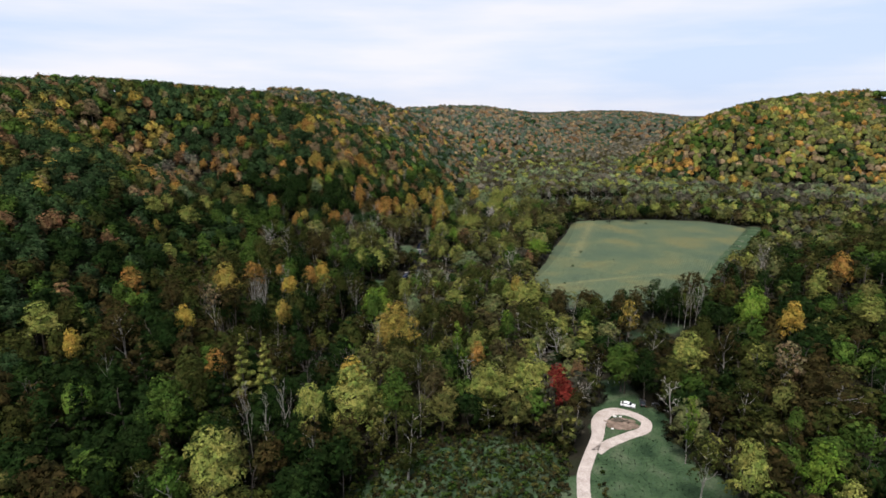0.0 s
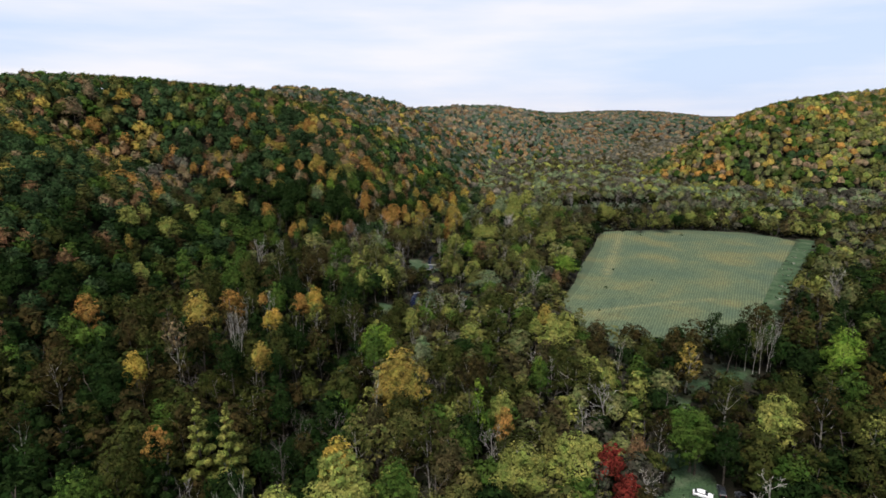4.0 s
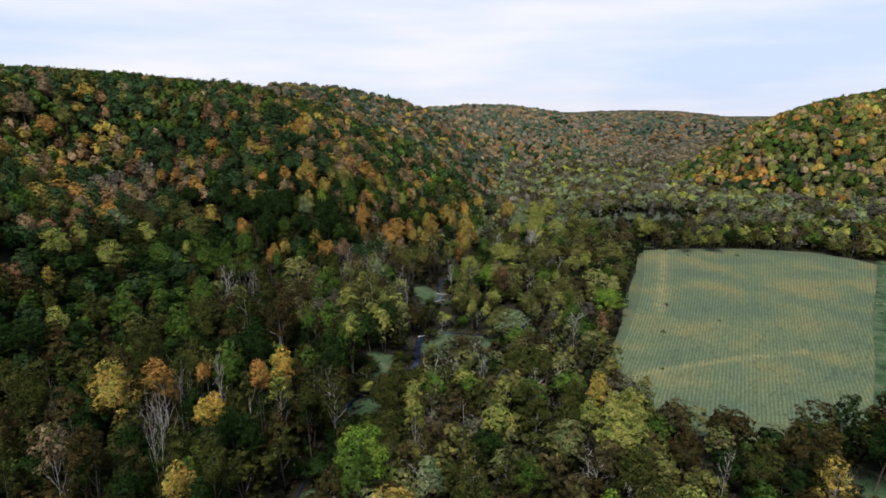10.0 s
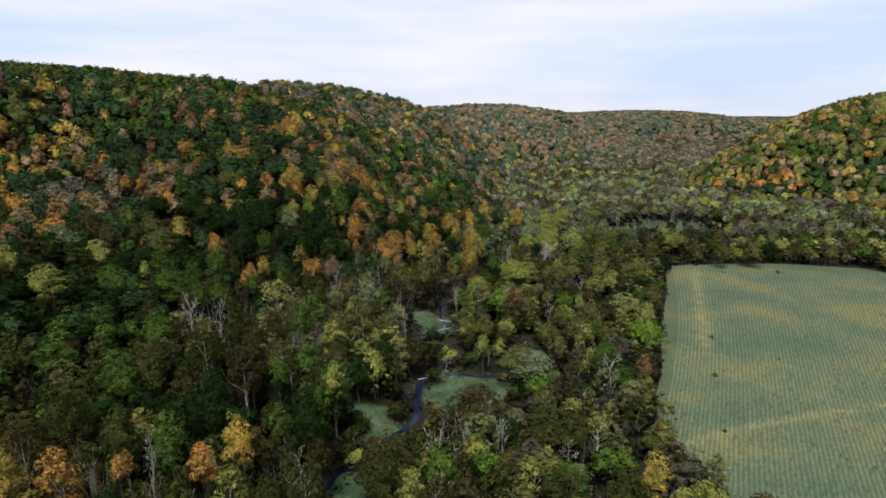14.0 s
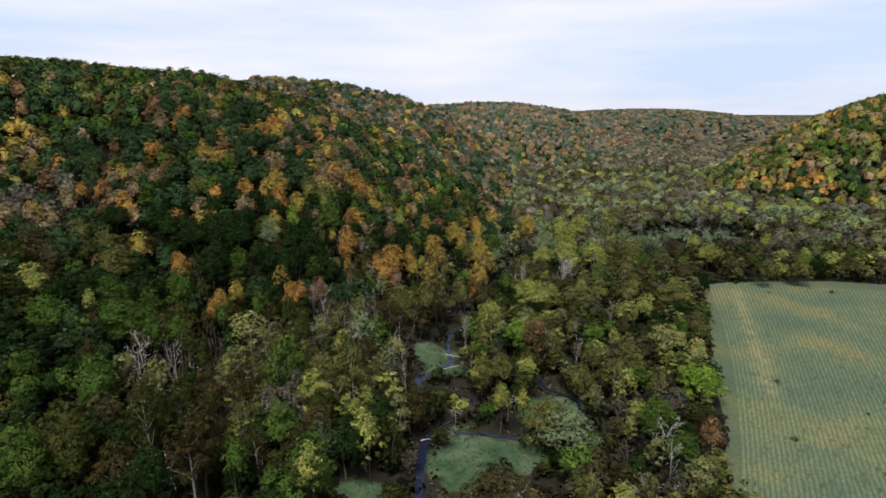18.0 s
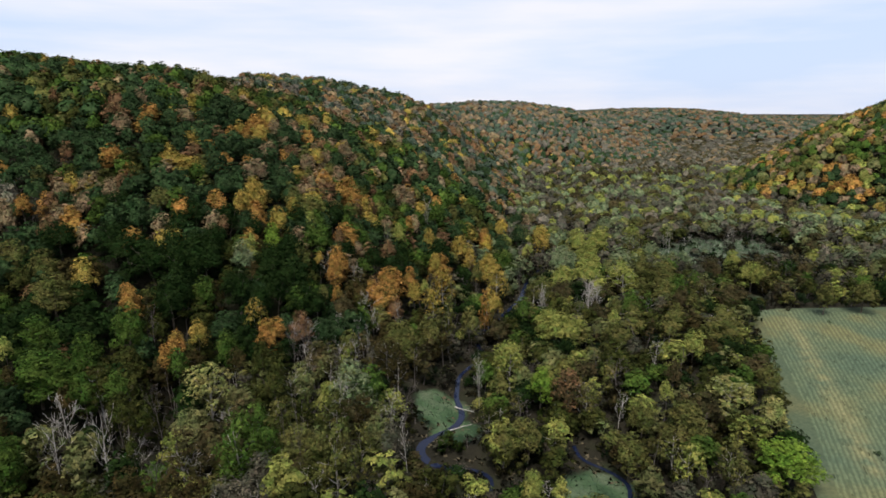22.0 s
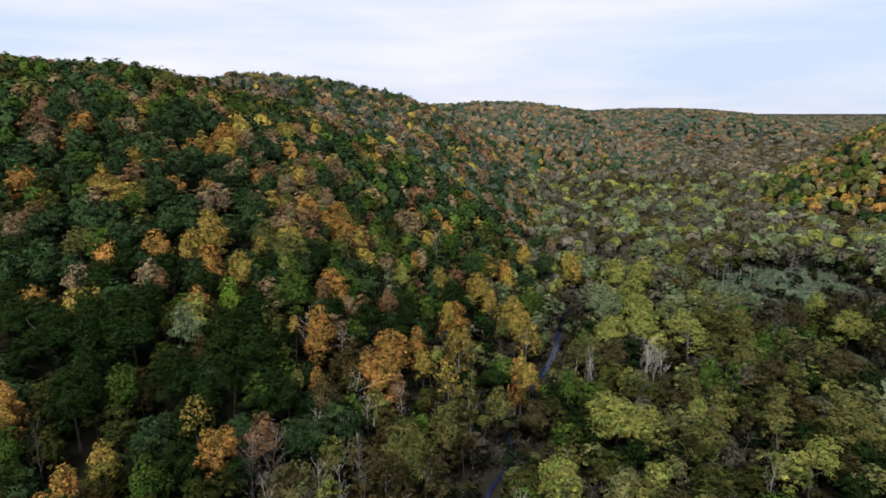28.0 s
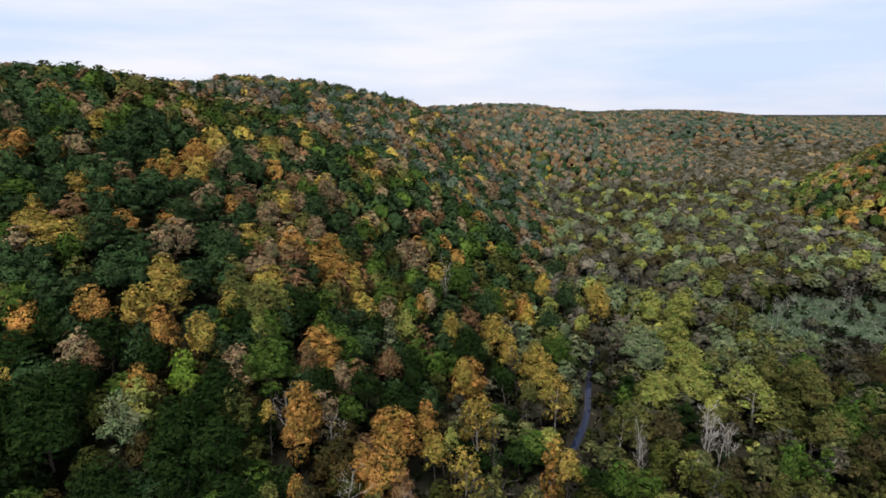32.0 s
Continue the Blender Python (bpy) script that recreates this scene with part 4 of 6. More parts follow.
stand("maple", "orange", -122.8, 508.0, 10.8, 5.1, "on the wooded slope")
stand("maple", "orange", -113.2, 521.7, 10.2, 4.3, "on the wooded slope")
stand("maple", "gold", -106.8, 532.9, 10.7, 3.7, "on the wooded slope")
stand("maple", "gold", -186.9, 514.8, 14.2, 4.3, "on the wooded slope")
stand("maple", "gold", -102.6, 510.6, 10.1, 4.3, "on the wooded slope")
stand("maple", "dusty", -95.9, 515.0, 10.5, 4.3, "on the wooded slope")
stand("maple", "orange", -91.3, 527.6, 10.9, 4.5, "on the wooded slope")
stand("maple", "orange", -82.5, 549.4, 11.7, 6.8, "on the wooded slope")
stand("maple", "orange", -85.4, 531.4, 11.1, 3.7, "on the wooded slope")
stand("maple", "dusty", -70.8, 565.0, 13.9, 8.1, "on the wooded slope")
stand("maple", "dusty", -59.9, 583.7, 15.6, 6.5, "on the wooded slope")
stand("oak", "dark_green", -76.5, 507.7, 11.8, 8.6, "on the wooded slope")
stand("oak", "dark_green", -61.5, 498.1, 14.0, 8.2, "on the wooded slope")
stand("maple", "gold", -104.2, 485.7, 10.8, 7.8, "on the wooded slope")
stand("maple", "olive", -90.9, 484.2, 11.2, 7.0, "on the wooded slope")
stand("maple", "orange", -83.9, 491.1, 11.2, 4.9, "on the wooded slope")
stand("maple", "rust", -64.3, 531.6, 12.5, 5.7, "on the wooded slope")
stand("maple", "dusty", -55.6, 527.7, 13.5, 6.5, "on the wooded slope")
stand("maple", "dusty", -47.4, 541.4, 15.8, 3.9, "on the wooded slope")
stand("maple", "dusty", -39.9, 558.0, 20.4, 5.1, "on the wooded slope")
stand("maple", "orange", -34.7, 526.1, 14.5, 6.5, "on the wooded slope")
stand("maple", "grey_green", -9.2, 605.3, 11.3, 8.0, "on the wooded slope")
stand("maple", "olive", -14.4, 630.3, 11.4, 8.1, "on the wooded slope")
stand("oak", "dark_green", -41.9, 541.6, 17.2, 7.6, "on the wooded slope")
stand("maple", "gold", -138.2, 471.0, 14.7, 4.5, "on the wooded slope")
stand("maple", "gold", -129.3, 469.0, 13.6, 3.7, "on the wooded slope")
stand("maple", "dusty", -121.1, 467.3, 12.7, 5.8, "on the wooded slope")
stand("maple", "orange", -118.0, 477.8, 11.7, 4.6, "on the wooded slope")
stand("maple", "rust", -141.9, 461.4, 15.1, 4.9, "on the wooded slope")
stand("maple", "orange", -153.4, 462.6, 15.3, 3.5, "on the wooded slope")
stand("maple", "gold", -65.3, 471.7, 15.4, 6.8, "on the wooded slope")
stand("maple", "orange", -129.5, 452.2, 14.9, 4.8, "on the wooded slope")
stand("oak", "deep_green", -114.5, 459.1, 13.0, 7.8, "on the wooded slope")
stand("oak", "deep_green", -110.6, 444.2, 14.6, 8.6, "on the wooded slope")
stand("oak", "deep_green", -130.2, 444.0, 15.7, 8.2, "on the wooded slope")
stand("oak", "deep_green", -92.6, 434.3, 18.2, 8.5, "on the wooded slope")
stand("oak", "deep_green", -48.5, 450.2, 18.0, 8.0, "on the wooded slope")
stand("maple", "gold", -111.9, 425.1, 18.2, 4.8, "on the wooded slope")
stand("maple", "olive", -140.8, 435.3, 15.7, 6.4, "on the wooded slope")
stand("maple", "olive", -128.2, 430.4, 16.4, 6.3, "on the wooded slope")
stand("maple", "orange", -31.5, 456.7, 17.7, 5.7, "on the wooded slope")
stand("maple", "gold", 8.8, 495.6, 22.0, 4.3)
stand("bare", "pale", 6.1, 543.3, 21.3, 5.0, "on the wooded slope")
stand("oak", "dark_green", -143.8, 494.3, 14.7, 7.9, "on the wooded slope")
stand("oak", "dark_green", -122.6, 487.6, 11.5, 7.1, "on the wooded slope")
stand("oak", "dark_green", -158.6, 483.1, 15.7, 7.7, "on the wooded slope")
stand("oak", "dark_green", -173.2, 495.9, 15.4, 7.6, "on the wooded slope")
stand("oak", "green", -93.6, 613.5, 15.6, 8.5, "on the wooded slope")
stand("oak", "moss", -77.6, 312.8, 26.1, 8.0)
stand("maple", "yellow_green", -120.5, 297.2, 15.6, 5.1, "on the wooded slope")
stand("maple", "green", -110.0, 320.3, 15.6, 7.9, "on the wooded slope")
stand("oak", "deep_green", -122.3, 283.6, 16.0, 8.4, "on the wooded slope")
stand("maple", "gold", -78.1, 250.4, 29.3, 6.5)
stand("sparse", "orange", -65.8, 249.6, 29.4, 3.0)
stand("sparse", "moss", -62.5, 253.4, 28.9, 3.1)
stand("maple", "orange", -54.7, 251.0, 28.7, 2.0)
stand("bare", "pale", -56.6, 266.6, 27.3, 4.5)
stand("maple", "yellow", -38.0, 269.3, 27.2, 4.0)
stand("maple", "orange", -41.5, 258.6, 27.3, 3.2)
stand("oak", "deep_green", -52.4, 273.3, 27.0, 5.1)
stand("oak", "deep_green", -47.2, 279.0, 27.0, 4.1)
stand("oak", "deep_green", -26.0, 285.5, 27.3, 6.8)
stand("maple", "green", -21.6, 303.5, 27.0, 6.0)
stand("maple", "yellow", -48.1, 234.0, 29.1, 2.7)
stand("bare", "pale", -59.7, 232.4, 29.8, 3.2)
stand("oak", "moss", -99.1, 249.5, 27.9, 6.4)
stand("maple", "umber", -93.2, 229.3, 29.6, 6.0)
stand("bare", "twig", -83.3, 234.1, 29.8, 3.6)
stand("maple", "umber", -66.8, 219.0, 29.0, 4.5)
stand("oak", "deep_green", -54.4, 209.6, 27.2, 4.9)
stand("maple", "moss", -82.1, 215.5, 28.8, 3.2)
stand("maple", "moss", -42.9, 222.3, 27.8, 5.4)
stand("maple", "moss", -35.9, 223.7, 27.1, 3.4)
stand("maple", "bright_green", -8.7, 223.5, 27.0, 6.4)
stand("maple", "grey_green", 4.8, 208.2, 27.0, 3.4)
stand("maple", "gold", -44.9, 210.3, 26.5, 2.3)
stand("oak", "deep_green", -40.4, 209.8, 26.1, 3.0)
stand("maple", "yellow", -75.1, 195.8, 26.8, 2.4)
stand("maple", "moss", -27.3, 252.0, 27.2, 3.6)
stand("bare", "twig", -25.0, 269.0, 27.3, 3.5)
stand("maple", "moss", -3.3, 268.2, 20.9, 5.8)
stand("maple", "umber", -46.8, 310.1, 28.3, 7.0)
stand("maple", "moss", -84.7, 282.7, 26.4, 6.6)
stand("maple", "olive", 38.5, 336.5, 14.5, 8.4)
stand("maple", "green", 67.7, 333.2, 13.9, 7.0)
stand("bare", "pale", 65.3, 322.9, 14.4, 6.0)
stand("maple", "rust", 76.1, 320.3, 14.3, 3.6)
stand("maple", "brown", 20.2, 302.4, 15.6, 8.1)
stand("maple", "moss", 37.9, 286.4, 14.2, 8.2)
stand("bare", "pale", 23.8, 284.8, 14.4, 3.8)
stand("bare", "pale", 14.0, 288.7, 15.3, 3.2)
stand("cottonwood", "moss", 34.2, 258.6, 14.7, 9.9)
stand("maple", "moss", 44.1, 249.5, 16.0, 5.2)
stand("maple", "gold", 56.6, 263.7, 15.9, 4.5)
stand("maple", "yellow_green", 61.7, 252.1, 16.8, 4.2)
stand("oak", "yellow_green", 55.2, 238.9, 17.3, 8.3)
stand("maple", "moss", 52.4, 222.8, 18.1, 5.7)
stand("maple", "umber", 68.4, 230.7, 17.8, 5.1)
stand("maple", "moss", 83.3, 223.4, 18.1, 5.7)
stand("maple", "green", 72.9, 206.8, 18.7, 3.9)
stand("bare", "pale", 72.2, 220.7, 18.2, 2.6)
stand("maple", "umber", 96.2, 231.0, 17.8, 4.7)
stand("maple", "umber", 102.7, 229.3, 17.8, 5.1)
stand("sparse", "gold", 94.2, 215.4, 18.4, 5.0)
stand("maple", "bright_green", 41.0, 206.2, 19.1, 2.7)
stand("maple", "yellow_green", 58.0, 206.9, 18.5, 5.5)
stand("maple", "yellow_green", 61.3, 199.6, 18.4, 2.9)
stand("bare", "pale", 47.0, 211.1, 18.6, 3.2)
stand("maple", "umber", 21.0, 198.0, 24.4, 5.3)
stand("maple", "green", 26.1, 214.7, 21.5, 3.2)
stand("maple", "moss", 14.9, 200.8, 26.0, 2.5)
stand("oak", "deep_green", 115.7, 227.9, 19.1, 4.6)
stand("oak", "deep_green", 121.5, 231.8, 20.1, 3.7)
stand("maple", "orange", -125.7, 542.2, 10.5, 4.7, "on the wooded slope")
stand("maple", "orange", -123.4, 506.0, 10.9, 6.2, "on the wooded slope")
stand("maple", "orange", -83.8, 545.4, 11.4, 8.4, "on the wooded slope")
stand("maple", "gold", -66.2, 579.1, 15.3, 8.4, "on the wooded slope")
stand("maple", "gold", -94.7, 481.9, 11.3, 8.3, "on the wooded slope")
stand("oak", "dark_green", -80.3, 525.5, 11.3, 8.5, "on the wooded slope")
stand("oak", "deep_green", -193.4, 469.1, 15.8, 7.7, "on the wooded slope")
stand("maple", "dusty", -245.2, 513.6, 24.2, 6.3, "on the wooded slope")
stand("maple", "olive", -226.9, 500.8, 19.6, 7.5, "on the wooded slope")
stand("maple", "dusty", -244.4, 487.5, 22.9, 8.1, "on the wooded slope")
stand("maple", "orange", -231.7, 486.1, 19.4, 8.0, "on the wooded slope")
stand("maple", "orange", -212.4, 492.3, 15.8, 6.0, "on the wooded slope")
stand("maple", "olive", -185.3, 481.8, 16.1, 7.2, "on the wooded slope")
stand("maple", "gold", -162.9, 442.4, 14.8, 5.4, "on the wooded slope")
stand("maple", "orange", -143.4, 462.2, 15.1, 4.6, "on the wooded slope")
stand("maple", "olive", -46.2, 479.3, 16.2, 8.1, "on the wooded slope")
stand("maple", "yellow_green", -61.9, 444.4, 17.9, 5.4, "on the wooded slope")
stand("maple", "orange", -11.2, 462.8, 18.3, 7.8, "on the wooded slope")
stand("sparse", "grey_green", -19.0, 388.2, 22.3, 7.7)
stand("maple", "yellow_green", -141.3, 336.2, 16.4, 6.8, "on the wooded slope")
stand("maple", "grey_green", -140.6, 380.5, 16.6, 7.3, "on the wooded slope")
stand("maple", "yellow_green", -127.8, 349.0, 16.4, 7.2, "on the wooded slope")
stand("maple", "yellow_green", -137.8, 346.7, 16.6, 4.8, "on the wooded slope")
stand("maple", "yellow_green", -129.3, 384.8, 17.0, 6.4, "on the wooded slope")
stand("maple", "green", -96.2, 379.6, 18.2, 8.3, "on the wooded slope")
stand("maple", "gold", -132.6, 315.1, 15.7, 2.8, "on the wooded slope")
stand("maple", "umber", -154.7, 320.5, 15.6, 4.2, "on the wooded slope")
stand("maple", "yellow", -227.1, 528.7, 16.5, 7.9, "on the wooded slope")
stand("maple", "yellow_green", -201.9, 529.8, 14.2, 6.6, "on the wooded slope")
stand("maple", "yellow_green", -188.6, 535.5, 14.0, 5.4, "on the wooded slope")
stand("oak", "deep_green", -103.5, 438.5, 16.1, 8.4, "on the wooded slope")
stand("oak", "dark_green", -168.1, 493.1, 15.5, 7.7, "on the wooded slope")
stand("maple", "yellow_green", 231.5, 730.0, 7.6, 9.0)
stand("bare", "twig", 163.8, 640.6, 13.5, 9.0)
stand("maple", "yellow_green", 137.8, 690.3, 8.9, 8.7)
stand("maple", "yellow_green", 89.9, 520.3, 17.8, 8.3)
stand("maple", "yellow_green", 53.7, 438.5, 15.2, 8.5)
stand("maple", "yellow_green", 31.2, 413.9, 16.5, 6.4)
stand("bare", "pale", 77.2, 479.2, 15.9, 6.3)
stand("maple", "gold", 80.8, 597.1, 19.5, 6.5)
stand("maple", "gold", 37.5, 516.7, 18.5, 7.9)
stand("maple", "gold", 28.7, 559.3, 17.3, 7.4, "on the wooded slope")
stand("maple", "yellow_green", 301.2, 458.0, 9.7, 8.6)
stand("maple", "green", 384.3, 665.1, 22.7, 8.3, "on the wooded slope")
stand("maple", "green", 419.0, 665.6, 16.0, 8.8, "on the wooded slope")
stand("maple", "yellow", 399.2, 651.4, 16.9, 7.4)
stand("maple", "orange", 398.8, 622.0, 15.5, 8.7)
stand("maple", "orange", 359.7, 705.5, 15.3, 7.8, "on the wooded slope")
stand("maple", "orange", 368.8, 705.2, 15.5, 7.7, "on the wooded slope")
stand("oak", "dark_green", 441.4, 647.1, 14.9, 9.6)
stand("maple", "rust", 403.5, 741.1, 12.3, 7.4, "on the wooded slope")
stand("maple", "orange", 385.6, 736.8, 10.7, 7.5, "on the wooded slope")
stand("maple", "olive", 335.9, 546.7, 17.3, 8.4)
stand("maple", "yellow_green", 317.5, 727.5, 10.0, 8.8)
stand("oak", "dark_green", 338.9, 713.7, 15.4, 7.9)
stand("maple", "yellow_green", 511.7, 773.0, 15.8, 8.2, "on the wooded slope")
stand("maple", "moss", -120.8, 204.9, 23.5, 5.1, "on the wooded slope")
stand("maple", "yellow_green", -125.7, 196.2, 20.4, 7.8, "on the wooded slope")
stand("maple", "yellow", -105.5, 177.7, 27.2, 3.6)
stand("maple", "moss", -121.3, 179.7, 17.2, 5.5, "on the wooded slope")
stand("maple", "orange", -121.2, 254.3, 18.6, 5.7, "on the wooded slope")
stand("oak", "green", -118.1, 238.8, 20.6, 6.0, "on the wooded slope")
stand("maple", "moss", -115.2, 266.0, 17.6, 5.3, "on the wooded slope")
stand("maple", "yellow", -78.2, 199.5, 27.1, 3.7)
stand("sparse", "orange", -63.5, 247.8, 29.5, 3.8)
stand("sparse", "dusty", -74.2, 219.1, 29.1, 4.5)
stand("sparse", "umber", -100.4, 200.7, 28.5, 7.2)
stand("oak", "deep_green", -83.3, 193.6, 26.9, 9.0)
stand("sparse", "umber", -92.4, 170.0, 26.8, 3.9)
stand("conifer", "deep_green", -78.7, 168.0, 27.4, 10.5)
stand("conifer", "yellow_green", -51.0, 172.7, 29.2, 10.5)
stand("conifer", "yellow_green", -44.0, 171.8, 29.3, 9.8)
stand("conifer", "deep_green", -53.5, 155.2, 29.9, 10.5)
stand("maple", "moss", -60.8, 154.2, 29.6, 6.5)
stand("maple", "orange", -55.0, 159.1, 29.8, 3.3)
stand("maple", "green", -63.5, 143.2, 29.0, 6.8)
stand("conifer", "deep_green", -87.0, 145.4, 27.2, 10.5)
stand("conifer", "deep_green", -86.1, 128.5, 27.1, 10.5)
stand("conifer", "deep_green", -77.9, 148.0, 27.9, 10.5)
stand("maple", "yellow_green", -45.7, 121.8, 27.5, 8.6)
stand("cottonwood", "green", -51.3, 113.2, 27.1, 7.8)
stand("oak", "grey_green", -35.1, 203.1, 25.9, 9.0)
stand("bare", "pale", -42.9, 146.3, 29.5, 3.1)
stand("bare", "pale", -33.0, 146.9, 28.8, 3.5)
stand("bare", "pale", -38.6, 144.1, 29.1, 3.1)
stand("bare", "twig", -29.4, 164.1, 28.8, 5.3)
stand("maple", "yellow_green", -24.7, 141.0, 27.7, 4.6)
stand("maple", "gold", -2.2, 197.6, 28.0, 9.7)
stand("maple", "green", -10.9, 218.2, 27.2, 5.0)
stand("maple", "yellow_green", -13.3, 149.2, 26.9, 9.9)
stand("maple", "yellow", -15.0, 155.7, 27.2, 4.2)
stand("maple", "green", -2.0, 146.2, 26.0, 6.4)
stand("cottonwood", "moss", 0.9, 131.1, 25.5, 6.0)
stand("maple", "yellow_green", 26.5, 158.3, 19.7, 7.4)
stand("maple", "yellow_green", 41.1, 164.2, 17.8, 9.1)
stand("maple", "red", 48.6, 161.4, 17.2, 4.1)
stand("maple", "red", 48.4, 149.3, 17.6, 3.5)
stand("sparse", "moss", 54.4, 206.4, 18.5, 10.0)
stand("maple", "green", 41.4, 204.5, 19.0, 4.4)
stand("bare", "pale", 124.1, 230.4, 20.7, 3.0)
stand("bare", "pale", 125.5, 227.7, 21.1, 3.0)
stand("bare", "pale", 128.2, 227.9, 21.6, 2.9)
stand("bare", "pale", 128.3, 224.3, 21.8, 2.9)
stand("bare", "pale", 131.8, 227.5, 22.4, 2.9)
stand("sparse", "umber", 133.5, 240.8, 22.5, 9.1)
stand("cottonwood", "deep_green", 117.2, 241.2, 18.9, 7.2)
stand("maple", "green", 75.7, 171.7, 18.5, 5.3)
stand("maple", "deep_green", 80.0, 165.8, 19.2, 5.5)
stand("maple", "yellow_green", 100.0, 176.7, 20.3, 6.9)
stand("maple", "moss", 111.6, 189.0, 20.9, 6.3)
stand("sparse", "moss", 93.9, 190.4, 19.8, 6.3)
stand("sparse", "umber", 115.2, 178.9, 21.6, 5.0)
stand("maple", "bright_green", 144.4, 210.3, 25.0, 7.0)
stand("sparse", "yellow_green", 115.7, 163.4, 21.4, 3.7)
stand("sparse", "dusty", 124.9, 160.0, 22.8, 5.5)
stand("maple", "yellow", 146.7, 189.8, 25.4, 5.3)
stand("maple", "yellow_green", 180.9, 222.1, 20.6, 6.1, "on the wooded slope")
stand("maple", "orange", 194.4, 227.3, 21.1, 5.6, "on the wooded slope")
stand("maple", "yellow_green", 179.6, 192.5, 16.5, 7.6, "on the wooded slope")
stand("bare", "pale", 80.5, 148.1, 19.9, 7.6)
stand("cottonwood", "bright_green", 77.4, 132.0, 20.6, 3.4)
stand("sparse", "moss", 71.5, 113.8, 21.0, 4.7)
stand("maple", "yellow_green", 80.4, 110.0, 21.0, 5.9)
stand("sparse", "moss", 97.9, 140.6, 20.8, 5.6)
stand("sparse", "umber", 124.6, 140.5, 22.7, 10.5)
stand("maple", "green", 100.6, 123.4, 21.0, 2.9)
stand("maple", "bright_green", 96.7, 108.0, 21.0, 5.2)
stand("maple", "yellow_green", 92.4, 94.7, 21.0, 2.9)
stand("bare", "pale", 191.2, 277.8, 26.7, 6.0)
stand("maple", "bright_green", -11.7, 223.5, 27.1, 5.0)
stand("cottonwood", "moss", 35.1, 248.2, 15.7, 8.2)
stand("maple", "moss", 48.3, 258.6, 15.5, 6.3)
stand("maple", "yellow_green", 62.9, 251.5, 16.8, 6.0)
stand("bare", "pale", 22.4, 297.4, 14.9, 3.6)
stand("bare", "pale", 14.8, 283.0, 15.1, 3.1)
stand("bare", "pale", -8.1, 184.9, 28.5, 2.7)
stand("sparse", "moss", 55.8, 202.2, 18.5, 6.1)
stand("bare", "pale", 58.8, 192.6, 18.0, 6.5)
stand("cottonwood", "green", 72.8, 205.9, 18.7, 3.3)
stand("sparse", "moss", 96.7, 219.8, 18.2, 5.2)
stand("maple", "deep_green", 97.9, 232.2, 17.7, 4.6)
stand("maple", "green", 75.0, 173.1, 18.4, 6.9)
stand("sparse", "umber", 67.1, 175.5, 17.3, 3.8)
stand("cottonwood", "bright_green", 19.2, 181.9, 23.8, 3.6)
stand("maple", "yellow_green", 25.8, 181.6, 21.2, 3.9)
stand("maple", "orange", 25.0, 173.2, 20.6, 3.1)
stand("cottonwood", "moss", 5.7, 164.0, 25.9, 3.8)
stand("bare", "pale", -57.7, 230.5, 29.7, 3.5)
stand("maple", "moss", 11.3, 200.1, 26.7, 4.4)
stand("sparse", "umber", 18.5, 198.6, 25.2, 4.3)
stand("maple", "gold", -45.9, 212.8, 26.8, 3.9)
stand("maple", "moss", -8.3, 277.7, 23.0, 6.7)
stand("sparse", "moss", -21.4, 256.9, 27.1, 6.0)
stand("sparse", "moss", 51.4, 208.4, 18.6, 4.7)
stand("sparse", "orange", -67.6, 251.4, 29.2, 3.5)
stand("sparse", "orange", -54.3, 252.8, 28.4, 1.9)
stand("maple", "yellow", -46.9, 237.2, 28.9, 3.1)
stand("cottonwood", "yellow_green", -39.6, 271.2, 27.1, 5.8)
stand("maple", "orange", -42.7, 259.6, 27.3, 3.2)
stand("sparse", "yellow_green", -35.3, 253.4, 27.3, 3.7)
stand("cottonwood", "moss", -43.4, 250.8, 27.7, 5.0)
stand("oak", "green", -53.5, 269.5, 27.1, 5.5)
stand("maple", "moss", -64.8, 270.9, 27.2, 4.8)
stand("sparse", "umber", -82.6, 264.4, 27.5, 3.9)
stand("maple", "green", -82.4, 304.7, 25.9, 6.9)
stand("sparse", "green", -37.2, 355.5, 24.5, 7.1)
stand("bare", "pale", -83.2, 376.6, 20.7, 7.3, "on the wooded slope")
stand("sparse", "olive", 66.0, 362.1, 14.2, 5.4)
stand("sparse", "grey_green", 42.0, 329.0, 14.6, 8.5)
stand("bare", "pale", 62.8, 312.9, 15.0, 3.7)
stand("sparse", "olive", 38.9, 300.2, 14.5, 4.3)
stand("maple", "moss", 45.2, 282.7, 14.4, 3.9)
stand("bare", "pale", 24.4, 281.9, 14.4, 3.4)
stand("bare", "pale", 14.4, 283.6, 15.1, 2.7)
stand("bare", "twig", -3.8, 382.6, 20.7, 6.6)
stand("cottonwood", "yellow_green", 27.7, 265.3, 14.5, 4.8)
stand("maple", "green", 36.2, 262.9, 14.5, 5.8)
stand("bare", "pale", 36.2, 258.6, 14.8, 2.9)
stand("maple", "yellow_green", 49.3, 247.6, 16.5, 3.6)
stand("maple", "yellow_green", 56.7, 250.3, 16.7, 3.7)
stand("maple", "moss", -3.9, 259.8, 22.1, 4.9)
stand("sparse", "yellow_green", 1.6, 239.1, 23.6, 3.3)
stand("sparse", "umber", 6.5, 256.1, 18.1, 3.2)
stand("sparse", "umber", 15.5, 255.5, 16.2, 3.8)
stand("bare", "pale", -61.2, 254.2, 28.8, 3.7)
stand("bare", "pale", -53.7, 259.0, 27.8, 3.9)
stand("bare", "pale", -24.2, 266.7, 27.3, 4.1)
stand("bare", "twig", -32.6, 404.5, 21.7, 5.4)
